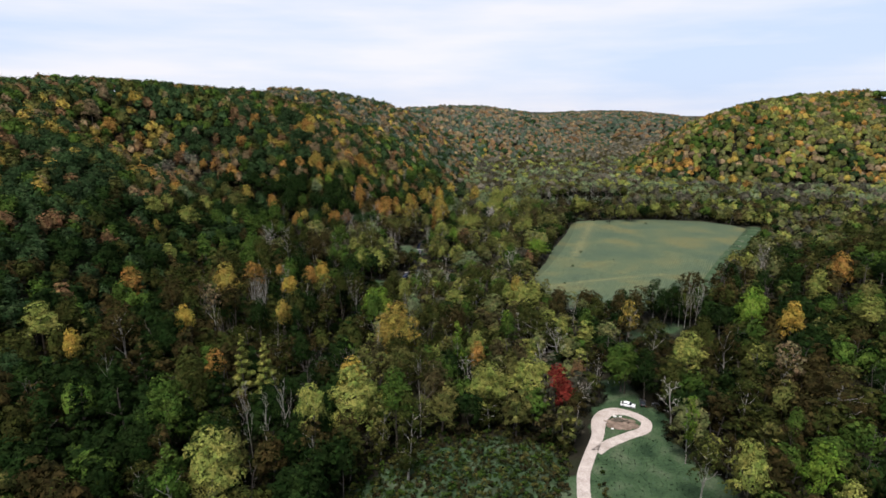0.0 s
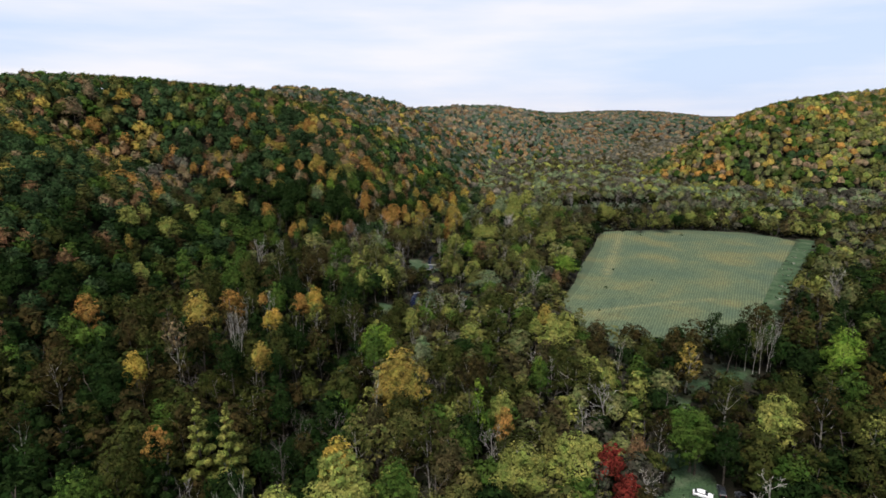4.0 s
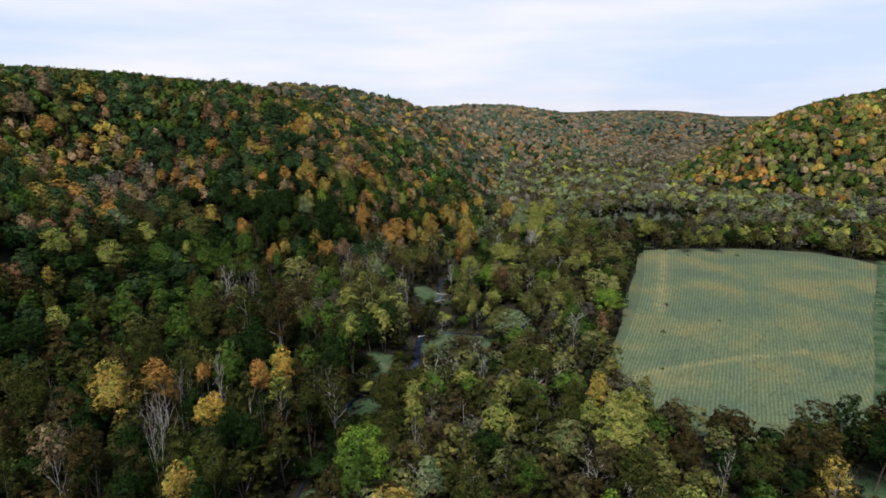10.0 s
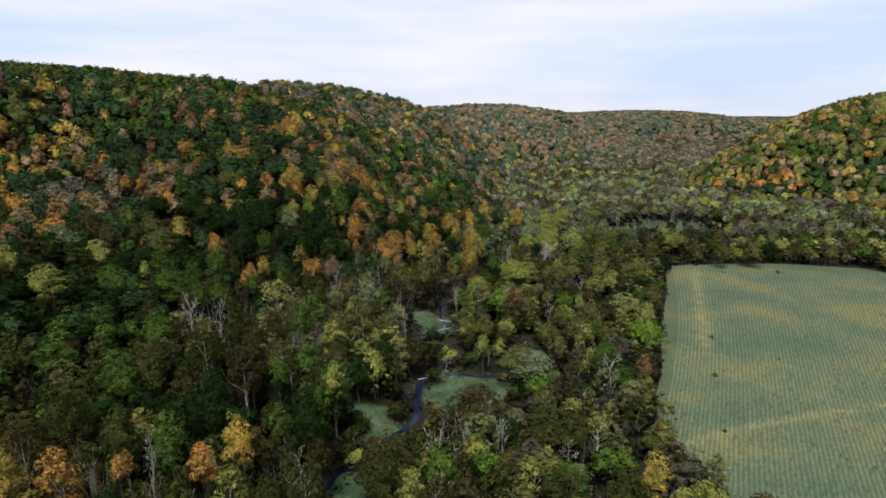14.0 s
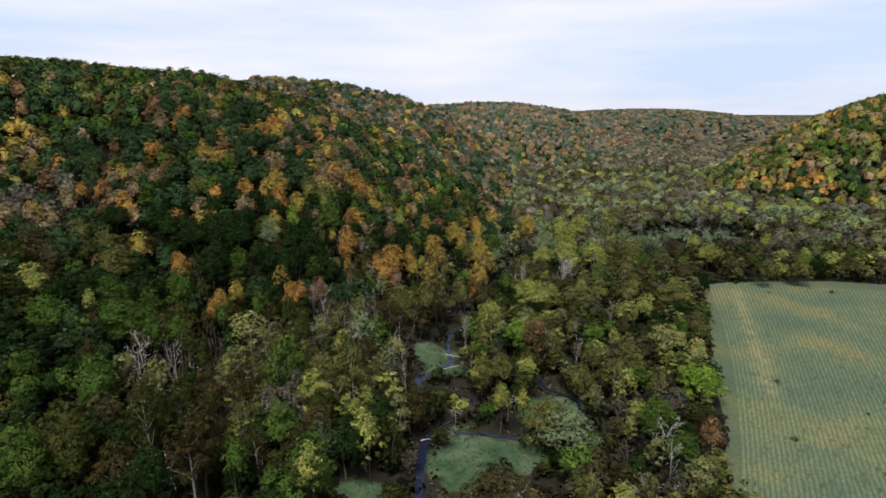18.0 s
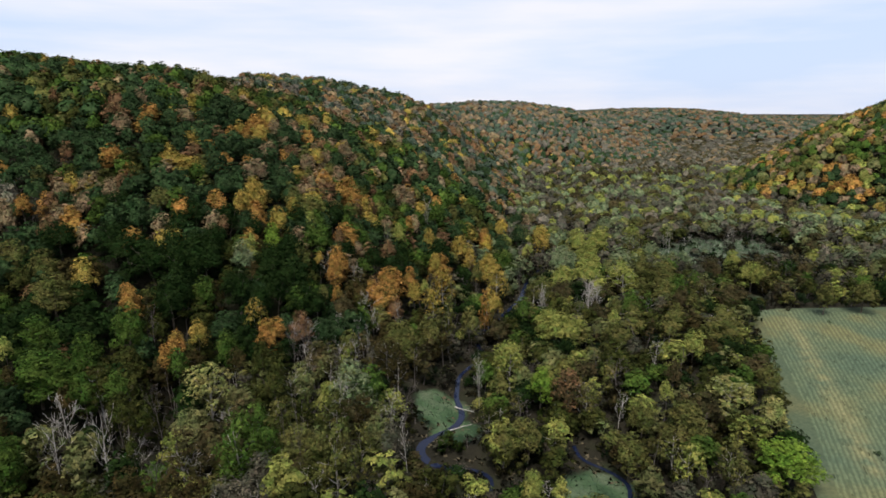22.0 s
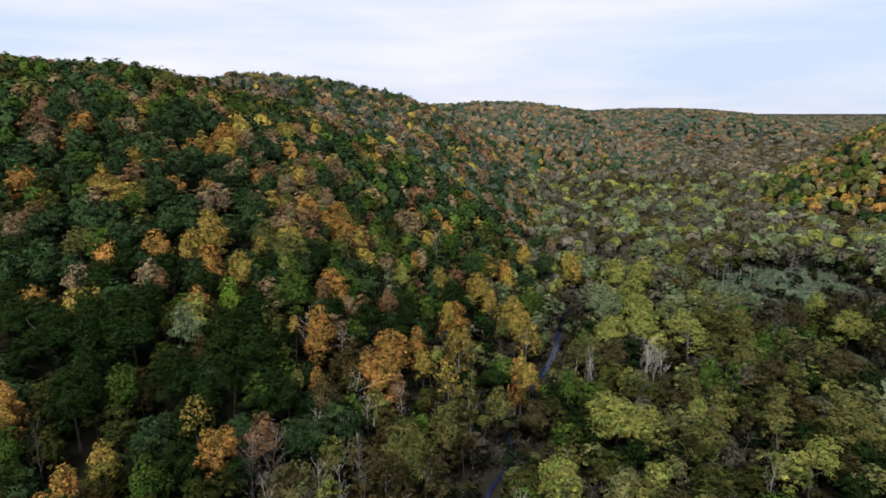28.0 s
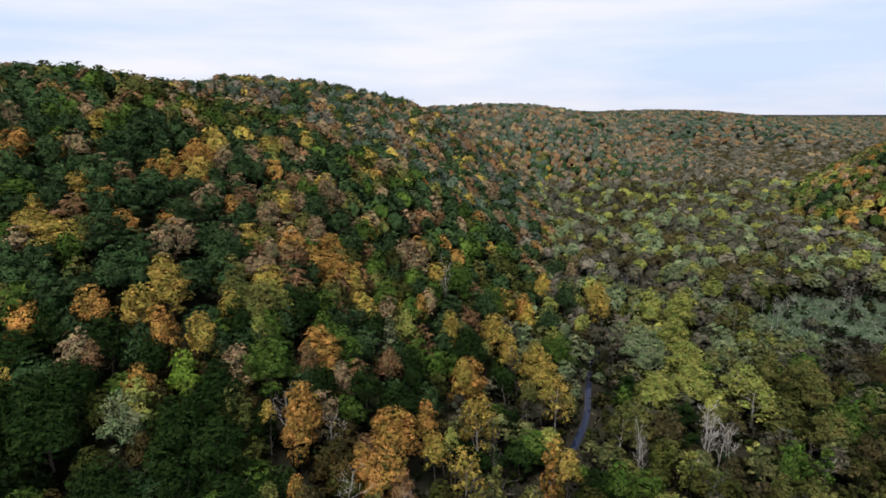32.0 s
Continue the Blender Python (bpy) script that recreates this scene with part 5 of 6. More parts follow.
stand("maple", "green", -117.2, 370.2, 16.3, 7.9, "on the wooded slope")
stand("maple", "moss", -83.9, 376.9, 20.5, 5.4, "on the wooded slope")
stand("maple", "umber", -98.1, 358.6, 17.1, 4.0, "on the wooded slope")
stand("maple", "green", -90.2, 347.1, 23.1, 6.8)
stand("bare", "pale", -85.8, 367.0, 20.5, 6.9)
stand("sparse", "umber", -46.7, 304.6, 28.1, 6.1)
stand("sparse", "moss", -63.4, 321.1, 27.4, 5.7)
stand("maple", "yellow_green", -21.1, 300.9, 26.8, 3.8)
stand("maple", "green", -35.7, 299.0, 27.7, 3.1)
stand("sparse", "yellow_green", 100.4, 502.3, 17.0, 8.2)
stand("maple", "olive", 113.5, 428.7, 14.8, 8.5)
stand("sparse", "rust", 45.7, 391.2, 16.2, 6.5)
stand("cottonwood", "yellow_green", 23.2, 367.9, 16.3, 6.1)
stand("maple", "yellow_green", 26.5, 346.1, 15.7, 3.1)
stand("bare", "pale", 20.4, 402.8, 17.4, 3.4)
stand("bare", "pale", -37.4, 418.3, 17.9, 4.5, "on the wooded slope")
stand("bare", "pale", -41.3, 415.6, 18.2, 3.7, "on the wooded slope")
stand("bare", "pale", -26.4, 427.9, 16.9, 4.7, "on the wooded slope")
stand("bare", "pale", -21.4, 428.8, 16.4, 4.0)
stand("bare", "pale", -16.1, 438.1, 16.2, 4.9)
stand("bare", "twig", 52.9, 386.8, 15.4, 5.9)
stand("sparse", "olive", 76.3, 354.3, 13.8, 4.2)
stand("maple", "orange", -90.0, 411.2, 21.5, 4.2, "on the wooded slope")
stand("maple", "orange", -165.5, 445.3, 14.8, 5.9, "on the wooded slope")
stand("maple", "rust", -135.4, 447.4, 15.4, 4.7, "on the wooded slope")
stand("maple", "rust", -173.6, 473.1, 16.1, 6.5, "on the wooded slope")
stand("maple", "dusty", -130.3, 471.5, 13.6, 7.8, "on the wooded slope")
stand("maple", "brown", -148.6, 415.3, 15.8, 7.8, "on the wooded slope")
stand("maple", "brown", -136.7, 406.8, 16.6, 6.1, "on the wooded slope")
stand("maple", "gold", -94.9, 499.2, 10.2, 7.1, "on the wooded slope")
stand("bare", "pale", -21.5, 376.2, 23.1, 4.1)
stand("maple", "orange", -72.1, 390.9, 21.3, 2.8, "on the wooded slope")
stand("sparse", "umber", -52.9, 392.2, 22.2, 2.7)
stand("maple", "orange", -48.5, 412.5, 18.9, 4.7, "on the wooded slope")
stand("bare", "twig", -40.3, 412.0, 18.3, 4.7)
stand("bare", "pale", -33.1, 402.2, 21.8, 3.7)
stand("maple", "olive", 96.2, 434.7, 14.9, 5.5)
stand("maple", "olive", 110.2, 474.2, 15.7, 6.7)
stand("sparse", "brown", 130.2, 473.4, 15.7, 6.7)
stand("maple", "yellow_green", 165.6, 499.0, 16.3, 7.5)
stand("maple", "gold", -144.2, 569.0, 14.1, 4.3, "on the wooded slope")
stand("maple", "rust", -125.6, 519.1, 10.2, 5.2, "on the wooded slope")
stand("maple", "yellow", -114.3, 518.1, 10.2, 2.8, "on the wooded slope")
stand("maple", "orange", -112.8, 522.1, 10.3, 2.3, "on the wooded slope")
stand("maple", "gold", -110.5, 532.5, 10.5, 3.0, "on the wooded slope")
stand("maple", "orange", -86.0, 552.5, 11.9, 5.8, "on the wooded slope")
stand("maple", "orange", -76.6, 532.9, 11.4, 2.7, "on the wooded slope")
stand("maple", "gold", -102.8, 504.6, 10.0, 4.9, "on the wooded slope")
stand("maple", "gold", -106.7, 491.8, 10.4, 3.9, "on the wooded slope")
stand("maple", "orange", -93.4, 501.1, 10.2, 4.9, "on the wooded slope")
stand("oak", "green", -91.5, 589.2, 15.0, 8.4, "on the wooded slope")
stand("maple", "orange", -65.8, 523.4, 12.6, 3.7, "on the wooded slope")
stand("maple", "yellow_green", -64.2, 571.7, 15.1, 4.6, "on the wooded slope")
stand("maple", "orange", -60.3, 585.7, 15.6, 4.9, "on the wooded slope")
stand("maple", "dusty", -53.9, 543.8, 14.6, 4.1, "on the wooded slope")
stand("maple", "dusty", -48.7, 537.4, 14.9, 5.1, "on the wooded slope")
stand("maple", "rust", -51.3, 500.9, 14.1, 2.5, "on the wooded slope")
stand("maple", "gold", -50.9, 471.9, 16.7, 3.5, "on the wooded slope")
stand("oak", "deep_green", -80.0, 441.4, 17.2, 5.0, "on the wooded slope")
stand("oak", "deep_green", -28.0, 464.1, 17.4, 4.1, "on the wooded slope")
stand("maple", "rust", -23.1, 517.2, 14.4, 4.7, "on the wooded slope")
stand("maple", "dusty", -40.1, 531.2, 15.0, 5.9, "on the wooded slope")
stand("bare", "twig", 4.5, 536.1, 20.6, 4.4, "on the wooded slope")
stand("cottonwood", "yellow_green", -8.4, 506.9, 16.6, 4.0, "on the wooded slope")
stand("maple", "gold", 5.8, 517.6, 18.8, 5.0, "on the wooded slope")
stand("cottonwood", "orange", 28.5, 462.8, 20.7, 4.2)
stand("maple", "orange", -17.5, 450.2, 16.9, 4.0, "on the wooded slope")
stand("bare", "pale", -23.0, 453.9, 17.3, 3.7, "on the wooded slope")
stand("maple", "gold", 36.8, 525.3, 18.2, 5.1)
stand("oak", "deep_green", 9.9, 509.2, 19.5, 6.9, "on the wooded slope")
stand("maple", "yellow", 40.8, 561.8, 18.2, 5.0)
stand("maple", "gold", 52.6, 592.3, 17.6, 4.3)
stand("maple", "dusty", 77.4, 629.8, 17.2, 4.0)
stand("oak", "green", 25.0, 555.3, 17.9, 7.5, "on the wooded slope")
stand("oak", "green", 10.5, 547.4, 20.9, 7.4, "on the wooded slope")
stand("maple", "orange", 25.2, 618.2, 16.4, 5.1, "on the wooded slope")
stand("maple", "grey_green", 144.0, 696.5, 8.9, 8.8)
stand("maple", "grey_green", 135.8, 635.2, 15.6, 8.2)
stand("maple", "yellow_green", 108.3, 566.1, 20.8, 7.8)
stand("maple", "grey_green", 79.7, 537.6, 19.1, 7.9)
stand("maple", "yellow_green", 72.0, 499.8, 17.1, 7.3)
stand("maple", "olive", 118.9, 494.3, 16.4, 7.9)
stand("sparse", "olive", 53.0, 479.4, 18.7, 4.8)
stand("maple", "green", 120.5, 481.7, 15.9, 5.2)
stand("bare", "pale", 54.4, 468.2, 17.3, 3.5)
stand("bare", "pale", 74.0, 472.1, 15.8, 4.3)
stand("bare", "pale", 76.2, 469.0, 15.7, 4.2)
stand("bare", "pale", 80.3, 470.9, 15.7, 4.3)
stand("bare", "pale", 152.9, 569.3, 18.2, 3.0)
stand("maple", "yellow_green", 214.8, 714.8, 7.1, 8.9)
stand("maple", "yellow_green", 174.0, 695.7, 9.2, 8.5)
stand("maple", "yellow_green", 239.6, 695.6, 7.8, 9.0)
stand("sparse", "olive", 237.2, 646.1, 12.4, 8.7)
stand("maple", "yellow_green", 308.1, 709.7, 9.1, 8.9)
stand("maple", "yellow_green", 189.9, 964.0, 8.8, 9.3)
stand("maple", "yellow_green", 284.5, 894.2, 8.5, 8.5)
stand("sparse", "olive", 196.7, 645.7, 12.9, 8.4)
stand("maple", "rust", 56.5, 165.2, 16.8, 3.1)
stand("maple", "umber", 49.9, 144.3, 18.0, 3.5)

# pines breaking the ridge line
for px, py, ph in ((-131, 664, 17), (-123, 660, 20), (-115, 663, 19), (-108, 659, 21), (-100, 664, 18)):
    stand("conifer", "dark_green", px, py, ph, 6.5, "on the wooded ridge")


# ---------------------------------------------------------------- the woods around them
rs = np.random.RandomState(11)


def scatter(x0, x1, y0, y1, step):
    X, Y = np.meshgrid(np.arange(x0, x1, step), np.arange(y0, y1, step), indexing="ij")
    X[:, ::2] += step / 2
    X = (X + rs.uniform(-0.42, 0.42, X.shape) * step).ravel()
    Y = (Y + rs.uniform(-0.42, 0.42, Y.shape) * step).ravel()
    return X, Y


VALLEY_MIX = [("deep_green", 0.09), ("green", 0.06), ("moss", 0.18), ("olive", 0.15), ("brown", 0.11), ("umber", 0.05), ("thicket", 0.07), ("bare", 0.20), ("yellow_green", 0.04), ("hazel", 0.05)]
EAST_MIX = [("deep_green", 0.26), ("green", 0.14), ("moss", 0.26), ("olive", 0.08), ("umber", 0.16), ("bare", 0.10)]
WEST_MIX = [("deep_green", 0.44), ("green", 0.08), ("moss", 0.30), ("olive", 0.04), ("umber", 0.09), ("bare", 0.05)]
LEFT_MIX = [("deep_green", 0.44), ("dark_green", 0.22), ("green", 0.10), ("moss", 0.12), ("umber", 0.08), ("rust", 0.02), ("bare", 0.02)]
SLOPE_MIX = [("dark_green", 0.54), ("green", 0.20), ("moss", 0.12), ("olive", 0.06), ("gold", 0.02), ("rust", 0.04), ("dusty", 0.02)]
BELT_MIX = [("dark_green", 0.44), ("green", 0.15), ("moss", 0.08), ("olive", 0.07), ("gold", 0.08), ("orange", 0.06), ("dusty", 0.07), ("rust", 0.05)]
RIGHT_MIX = [("dark_green", 0.10), ("green", 0.20), ("olive", 0.22), ("hazel", 0.18), ("yellow_green", 0.12), ("gold", 0.06), ("orange", 0.04), ("tan", 0.08)]
SCRUB_MIX = [("thicket", 0.34), ("plum", 0.12), ("bare", 0.30), ("brown", 0.14), ("olive", 0.10)]
# greyer hues up the valley, haze put into the leaf colours
NARROW_MIX = [("bare", 0.24), ("thicket", 0.20), ("plum", 0.08), ("brown", 0.06), ("moss", 0.06), ("hazel", 0.12), ("grey_green", 0.18), ("yellow_green", 0.06)]
# spurs: the lightened blue-green share paints distance haze into the leaves
SPUR_HAZE_MIX = [("dark_green", 0.24), ("teal", 0.28), ("moss", 0.06), ("olive", 0.04), ("plum", 0.14), ("rust", 0.12), ("dusty", 0.09), ("gold", 0.03)]
HOLLOW_MIX = [("plum", 0.36), ("dusty", 0.20), ("bare", 0.24), ("dark_green", 0.20)]
# far ridges: same painted haze, in a larger share
FAR_HAZE_MIX = [("teal", 0.42), ("dark_green", 0.10), ("plum", 0.26), ("rust", 0.12), ("dusty", 0.10)]
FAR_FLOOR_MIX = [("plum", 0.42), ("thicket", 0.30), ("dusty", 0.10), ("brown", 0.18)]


def draw_from(mix, u):
    tot = 0
    for h, p in mix:
        tot += p
        if u < tot:
            return h
    return mix[0][0]


def open_here(X, Y, rim=2.2):
    """True where no wood tree may stand."""
    o = inside(X, Y, FIELD_EDGE) | inside(X, Y, MEADOW) | inside(X, Y, BRUSH)
    o |= path_distance(X, Y, FIELD_EDGE) < rim
    o |= path_distance(X, Y, CREEK) < np.where((Y < 296) | (Y > 347) & (Y < 369) | (Y > 432) & (Y < 488) | (Y > 535), 0.6, 2.7)
    o |= path_distance(X, Y, DITCH) < 3.0
    o |= path_distance(X, Y, ROAD) < 5.0
    o |= glade(X, Y, GLADES) > 0.5
    o |= glade(X, Y, PALE_GLADES) > 0.7
    o |= path_distance(X, Y, line("150,266 213,343 290,432")) < 9
    return o


near_mass, mid_mass, high_mass, far_mass, twig_mass, trunk_mass = Mass(), Mass(), Mass(), Mass(), Mass(), Mass()
stem_protos = []
for var in range(4):
    tp, pieces, _ = skeleton_of(np.random.RandomState(400 + var), PROTO_H * 0.85, 4.0, 0.27, 1, 0, 0, 3)
    stem_protos.append(joined([tp] + pieces))
counts = {}
sets = [(scatter(-330, 430, 70, 700, 6.9), 0), (scatter(-420, 700, 640, 870, 7.3), 1), (scatter(-260, 1000, 870, 1350, 8.8), 1), (scatter(-120, 2300, 1350, 2600, 15.0), 2), (scatter(1000, 2900, 2600, 3400, 27.0), 2), (scatter(430, 900, 60, 640, 8.6), 1), (scatter(-300, 360, -140, 70, 10.5), 1)]
for (X, Y), level in sets:
    dl, dr = foot_distances(X, Y)
    keep = ~open_here(X, Y) & (dl < (330, 300, 400)[level]) & (dr < (260, 300, 3000)[level])
    keep &= (np.abs(X - 30) < 0.9 * (Y + 40) + 60) | (Y < 70)
    if level == 0:
        keep &= Y <= 640
        tk = np.array(TAKEN) if TAKEN else np.zeros((0, 3))
        for tx, ty, tr in tk:
            keep &= np.hypot(X - tx, Y - ty) > tr * 0.75
    X, Y, dl, dr = X[keep], Y[keep], dl[keep], dr[keep]
    Z = ground_z(X, Y)
    patch = smooth_noise(X, Y, 120, 21)
    low = np.maximum(np.maximum(glade(X, Y + 9, GLADES), np.maximum(glade(X, Y + 16, GLADES), np.maximum(glade(X, Y + 12, PALE_GLADES), glade(X, Y + 24, PALE_GLADES)))), np.exp(-((path_distance(X, Y + 7, CREEK) / 7) ** 2)) * ((Y > 296) & (Y < 540)))
    drift = np.argsort(np.argsort(smooth_noise(X, Y, 55, 33) + 0.8 * smooth_noise(X, Y, 150, 34))) / max(1, len(X))
    for x, y, z, a, c, pn, dn, lo in zip(X.tolist(), Y.tolist(), Z.tolist(), dl.tolist(), dr.tolist(), patch.tolist(), drift.tolist(), low.tolist()):
        u, v, w = rs.uniform(0, 1, 3)
        u = (dn + rs.normal(0, 0.10 if y > 520 and a < 0 else 0.15)) % 1.0 if u < 0.85 else u
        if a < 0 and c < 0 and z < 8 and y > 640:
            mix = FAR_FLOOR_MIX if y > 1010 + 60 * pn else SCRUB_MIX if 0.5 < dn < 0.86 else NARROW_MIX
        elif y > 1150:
            mix = FAR_HAZE_MIX
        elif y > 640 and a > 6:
            mix = SPUR_HAZE_MIX
        elif a > 6 and math.hypot((x + 175) / 45, (y - 450) / 28) < 1 + 0.3 * pn:
            mix = HOLLOW_MIX
        elif a > 6:
            mix = LEFT_MIX if (y < 330 and a < 60) or (y < 460 and z < 34) else BELT_MIX if 22 < z - 12 * pn < 76 and y > 380 else SLOPE_MIX
        elif c > 5:
            mix = EAST_MIX if y < 400 else RIGHT_MIX
        else:
            mix = NARROW_MIX if y > 520 else EAST_MIX if x > 85 and y < 262 else WEST_MIX if x < -15 and y < 330 else VALLEY_MIX
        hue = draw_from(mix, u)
        slope = a > 6 or c > 5 or (level == 2 and z > 8)
        form = "oak" if hue in ("dark_green", "deep_green", "green") else ("maple", "maple", "cottonwood", "sparse")[int(v * 4)] if not slope else ("oak", "maple")[int(v * 2)]
        tall = float(wood_height(x, y))
        h = rs.uniform(11, 15.5) if slope else rs.uniform(8.5, 13.5) if y > 640 else tall * rs.uniform(0.45, 0.82) * (0.4 if lo > 0.3 else 1.0)
        rad = (rs.uniform(3.9, 6.9) if slope else min(rs.uniform(4.2, 7.0), 0.42 * h + 1.4) if y < 640 else rs.uniform(4.4, 7.2)) * (1.0, 1.08, 1.75)[level]
        turn = w * 6.28
        var = int(w * 977) % 3
        near = level == 0 and -70 < x < 130 and 80 < y < 470
        kk = 0.8 + 0.38 * rs.uniform()
        kind = "bare" if hue == "bare" else form
        if near and counts.get(kind, 0) < 70 and rs.uniform() < 0.55:
            counts[kind] = counts.get(kind, 0) + 1
            if kind == "bare":
                bare_tree(x, y, h, rad, var, turn, rs.uniform() < 0.4)
            else:
                tree(form, hue, x, y, h, rad, var, turn)
            continue
        if kind == "bare":
            twig_mass.add(bare_mass[int(w * 499) % 5], x, y, z, rad / PROTO_R, h / PROTO_H, turn, None)
            continue
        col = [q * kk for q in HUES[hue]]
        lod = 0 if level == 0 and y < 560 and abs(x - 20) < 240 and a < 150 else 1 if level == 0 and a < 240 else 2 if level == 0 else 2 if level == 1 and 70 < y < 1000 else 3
        if lod == 0 and not slope:
            trunk_mass.add(stem_protos[int(w * 499) % 4], x, y, z, rad / PROTO_R, h / PROTO_H, turn, None)
        sx, sz, lift = crown_fit(form, h, rad)
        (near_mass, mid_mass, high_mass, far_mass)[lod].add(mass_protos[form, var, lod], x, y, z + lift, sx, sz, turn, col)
# bare trees standing about the open grass up the valley
for k in range(16):
    gxk, gyk = 160 + 4.6 * k + 7 * math.sin(k * 5.1), 588 + 11 * math.sin(k * 2.3)
    bare_tree(gxk, gyk, 10 + 3 * math.sin(k * 1.7), 3.2 + math.sin(k * 3.1), k, k * 1.3, k % 3 == 0, "in the open valley grass")

# understorey: low bushes and saplings between the trees
bush_protos = []
for var in range(5):
    r = np.random.RandomState(500 + var)
    cen, rad = lobes_round(r, 4, 2.4, 0.2, 3.0)
    bush_protos.append(leaf_quads(r, cen, rad, 18, 1.55, 0.5))
bush_mass, brush_mass = Mass(), Mass()
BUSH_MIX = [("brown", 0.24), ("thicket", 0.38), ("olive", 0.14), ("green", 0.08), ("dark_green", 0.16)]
X, Y = (np.concatenate(q) for q in zip(scatter(-210, 190, 80, 640, 5.2), scatter(190, 400, 120, 640, 6.0)))
dl, dr = foot_distances(X, Y)
tufted = (glade(X, Y, PALE_GLADES) > 0.4) & (Y > 560) & (rs.uniform(0, 1, X.shape) < 0.3)
keep = (~open_here(X, Y, 0.8) | tufted) & ((dl < 15) | ((dl < 130) & (Y < 500) & (rs.uniform(0, 1, X.shape) < 0.5))) & (np.abs(X - 30) < 0.9 * (Y + 40) + 40)
X, Y = X[keep], Y[keep]
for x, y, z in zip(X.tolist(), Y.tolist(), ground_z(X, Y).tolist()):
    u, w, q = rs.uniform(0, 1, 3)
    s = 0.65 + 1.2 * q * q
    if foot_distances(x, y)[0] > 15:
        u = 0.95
    # hues cut to between a quarter and half: under-canopy shade put into colour
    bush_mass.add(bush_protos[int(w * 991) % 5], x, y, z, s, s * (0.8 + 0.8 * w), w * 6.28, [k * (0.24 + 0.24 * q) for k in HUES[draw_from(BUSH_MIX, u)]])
X, Y = scatter(-28, 54, 84, 160, 1.9)
keep = (inside(X, Y, BRUSH) | (path_distance(X, Y, BRUSH) < 8)) & (path_distance(X, Y, ROAD) > 4.0)
X, Y = X[keep], Y[keep]
for x, y, z in zip(X.tolist(), Y.tolist(), ground_z(X, Y).tolist()):
    u, w, q = rs.uniform(0, 1, 3)
    brush_mass.add(bush_protos[int(w * 991) % 5], x, y, z, 0.35 + 0.35 * q, 0.3 + 0.3 * w, w * 6.28, [k * (0.5 + 0.4 * q) for k in HUES[("olive", "green", "green", "brown", "olive")[int(u * 5)]]])
bush_mass.link("undergrowth", LEAF_MASS, "tangled brown and olive bushes, coloured darker as shade under the trees", "bushes")
brush_mass.link("low_brush", LEAF_MASS, "low weedy brush beside the gravel lane", "bushes")
near_mass.link("woodland", LEAF_MASS, "mixed autumn wood of green, olive and orange crowns")
mid_mass.link("hillside_woodland", LEAF_MID, "autumn oak wood covering the valley sides")
high_mass.link("ridge_woodland", LEAF_MID, "mixed autumn wood on the farther spurs and valley floor")
far_mass.link("distant_woodland", LEAF_FAR, "far wooded ridges in autumn colours muted to stand for haze")
twig_mass.link("bare_woodland", TWIG, "leafless grey-brown trees among the wood")
trunk_mass.link("stems", TWIG, "grey-brown trunks standing among the valley wood")


# ---------------------------------------------------------------- field: crop rows, wheel tracks, weeds
ROWS = crop_material("crop_rows", 0.78)
WEED = plain("weeds", [(0.3, (0.02, 0.035, 0.015)), (0.7, (0.05, 0.07, 0.03))], 1.0, 0.9, 0.1)
PALE_WEED = plain("pale_weeds", [(0.3, (0.16, 0.17, 0.12)), (0.7, (0.34, 0.34, 0.27))], 0.6, 0.95, 0.1)
rr = np.random.RandomState(31)
vs, fs, n = [], [], 0
ROW_COUNT = 78
for k in range(ROW_COUNT):
    u = (k + 0.5) / ROW_COUNT
    a = np.array([60, 275]) * (1 - u) + np.array([150, 245]) * u
    e = np.array([155, 478]) * (1 - u) + np.array([289, 444]) * u
    m = 120
    s = np.linspace(0, 1, m)
    bow = 6 * np.sin(np.pi * s) * (1 - 2 * u)
    X = a[0] + (e[0] - a[0]) * s + bow
    Y = a[1] + (e[1] - a[1]) * s
    X = X + rr.normal(0, 0.07, m)
    d = (e - a) / np.linalg.norm(e - a)
    px, py = d[1], -d[0]
    hgt = 0.2 + 0.2 * rr.uniform(0, 1, m)
    wid = 0.34 + 0.16 * rr.uniform(0, 1, m)
    Z = field_z(X, Y)
    v = np.stack([np.stack([X - px * wid, Y - py * wid, Z - 0.05], -1), np.stack([X, Y, Z + hgt], -1), np.stack([X + px * wid, Y + py * wid, Z - 0.05], -1)], 1).reshape(-1, 3)
    f = grid_faces(m, 3)
    mid = v[f].mean(1)
    ok = inside(mid[:, 0], mid[:, 1], FIELD_EDGE) & (rr.uniform(0, 1, len(f)) < 0.93)
    vs.append(v)
    fs.append(f[ok] + n)
    n += len(v)
rows_v = np.concatenate(vs)
rows_me = mesh_from("crop_rows", rows_v, np.concatenate(fs), ROWS, True)
rows_me.attributes.new("straw", "FLOAT", "POINT").data.foreach_set("value", straw_at(rows_v[:, 0], rows_v[:, 1]).astype(np.float32))
tagged(new("crop_rows", rows_me), "low green crop standing in long rows", "crop", kind="stuff")


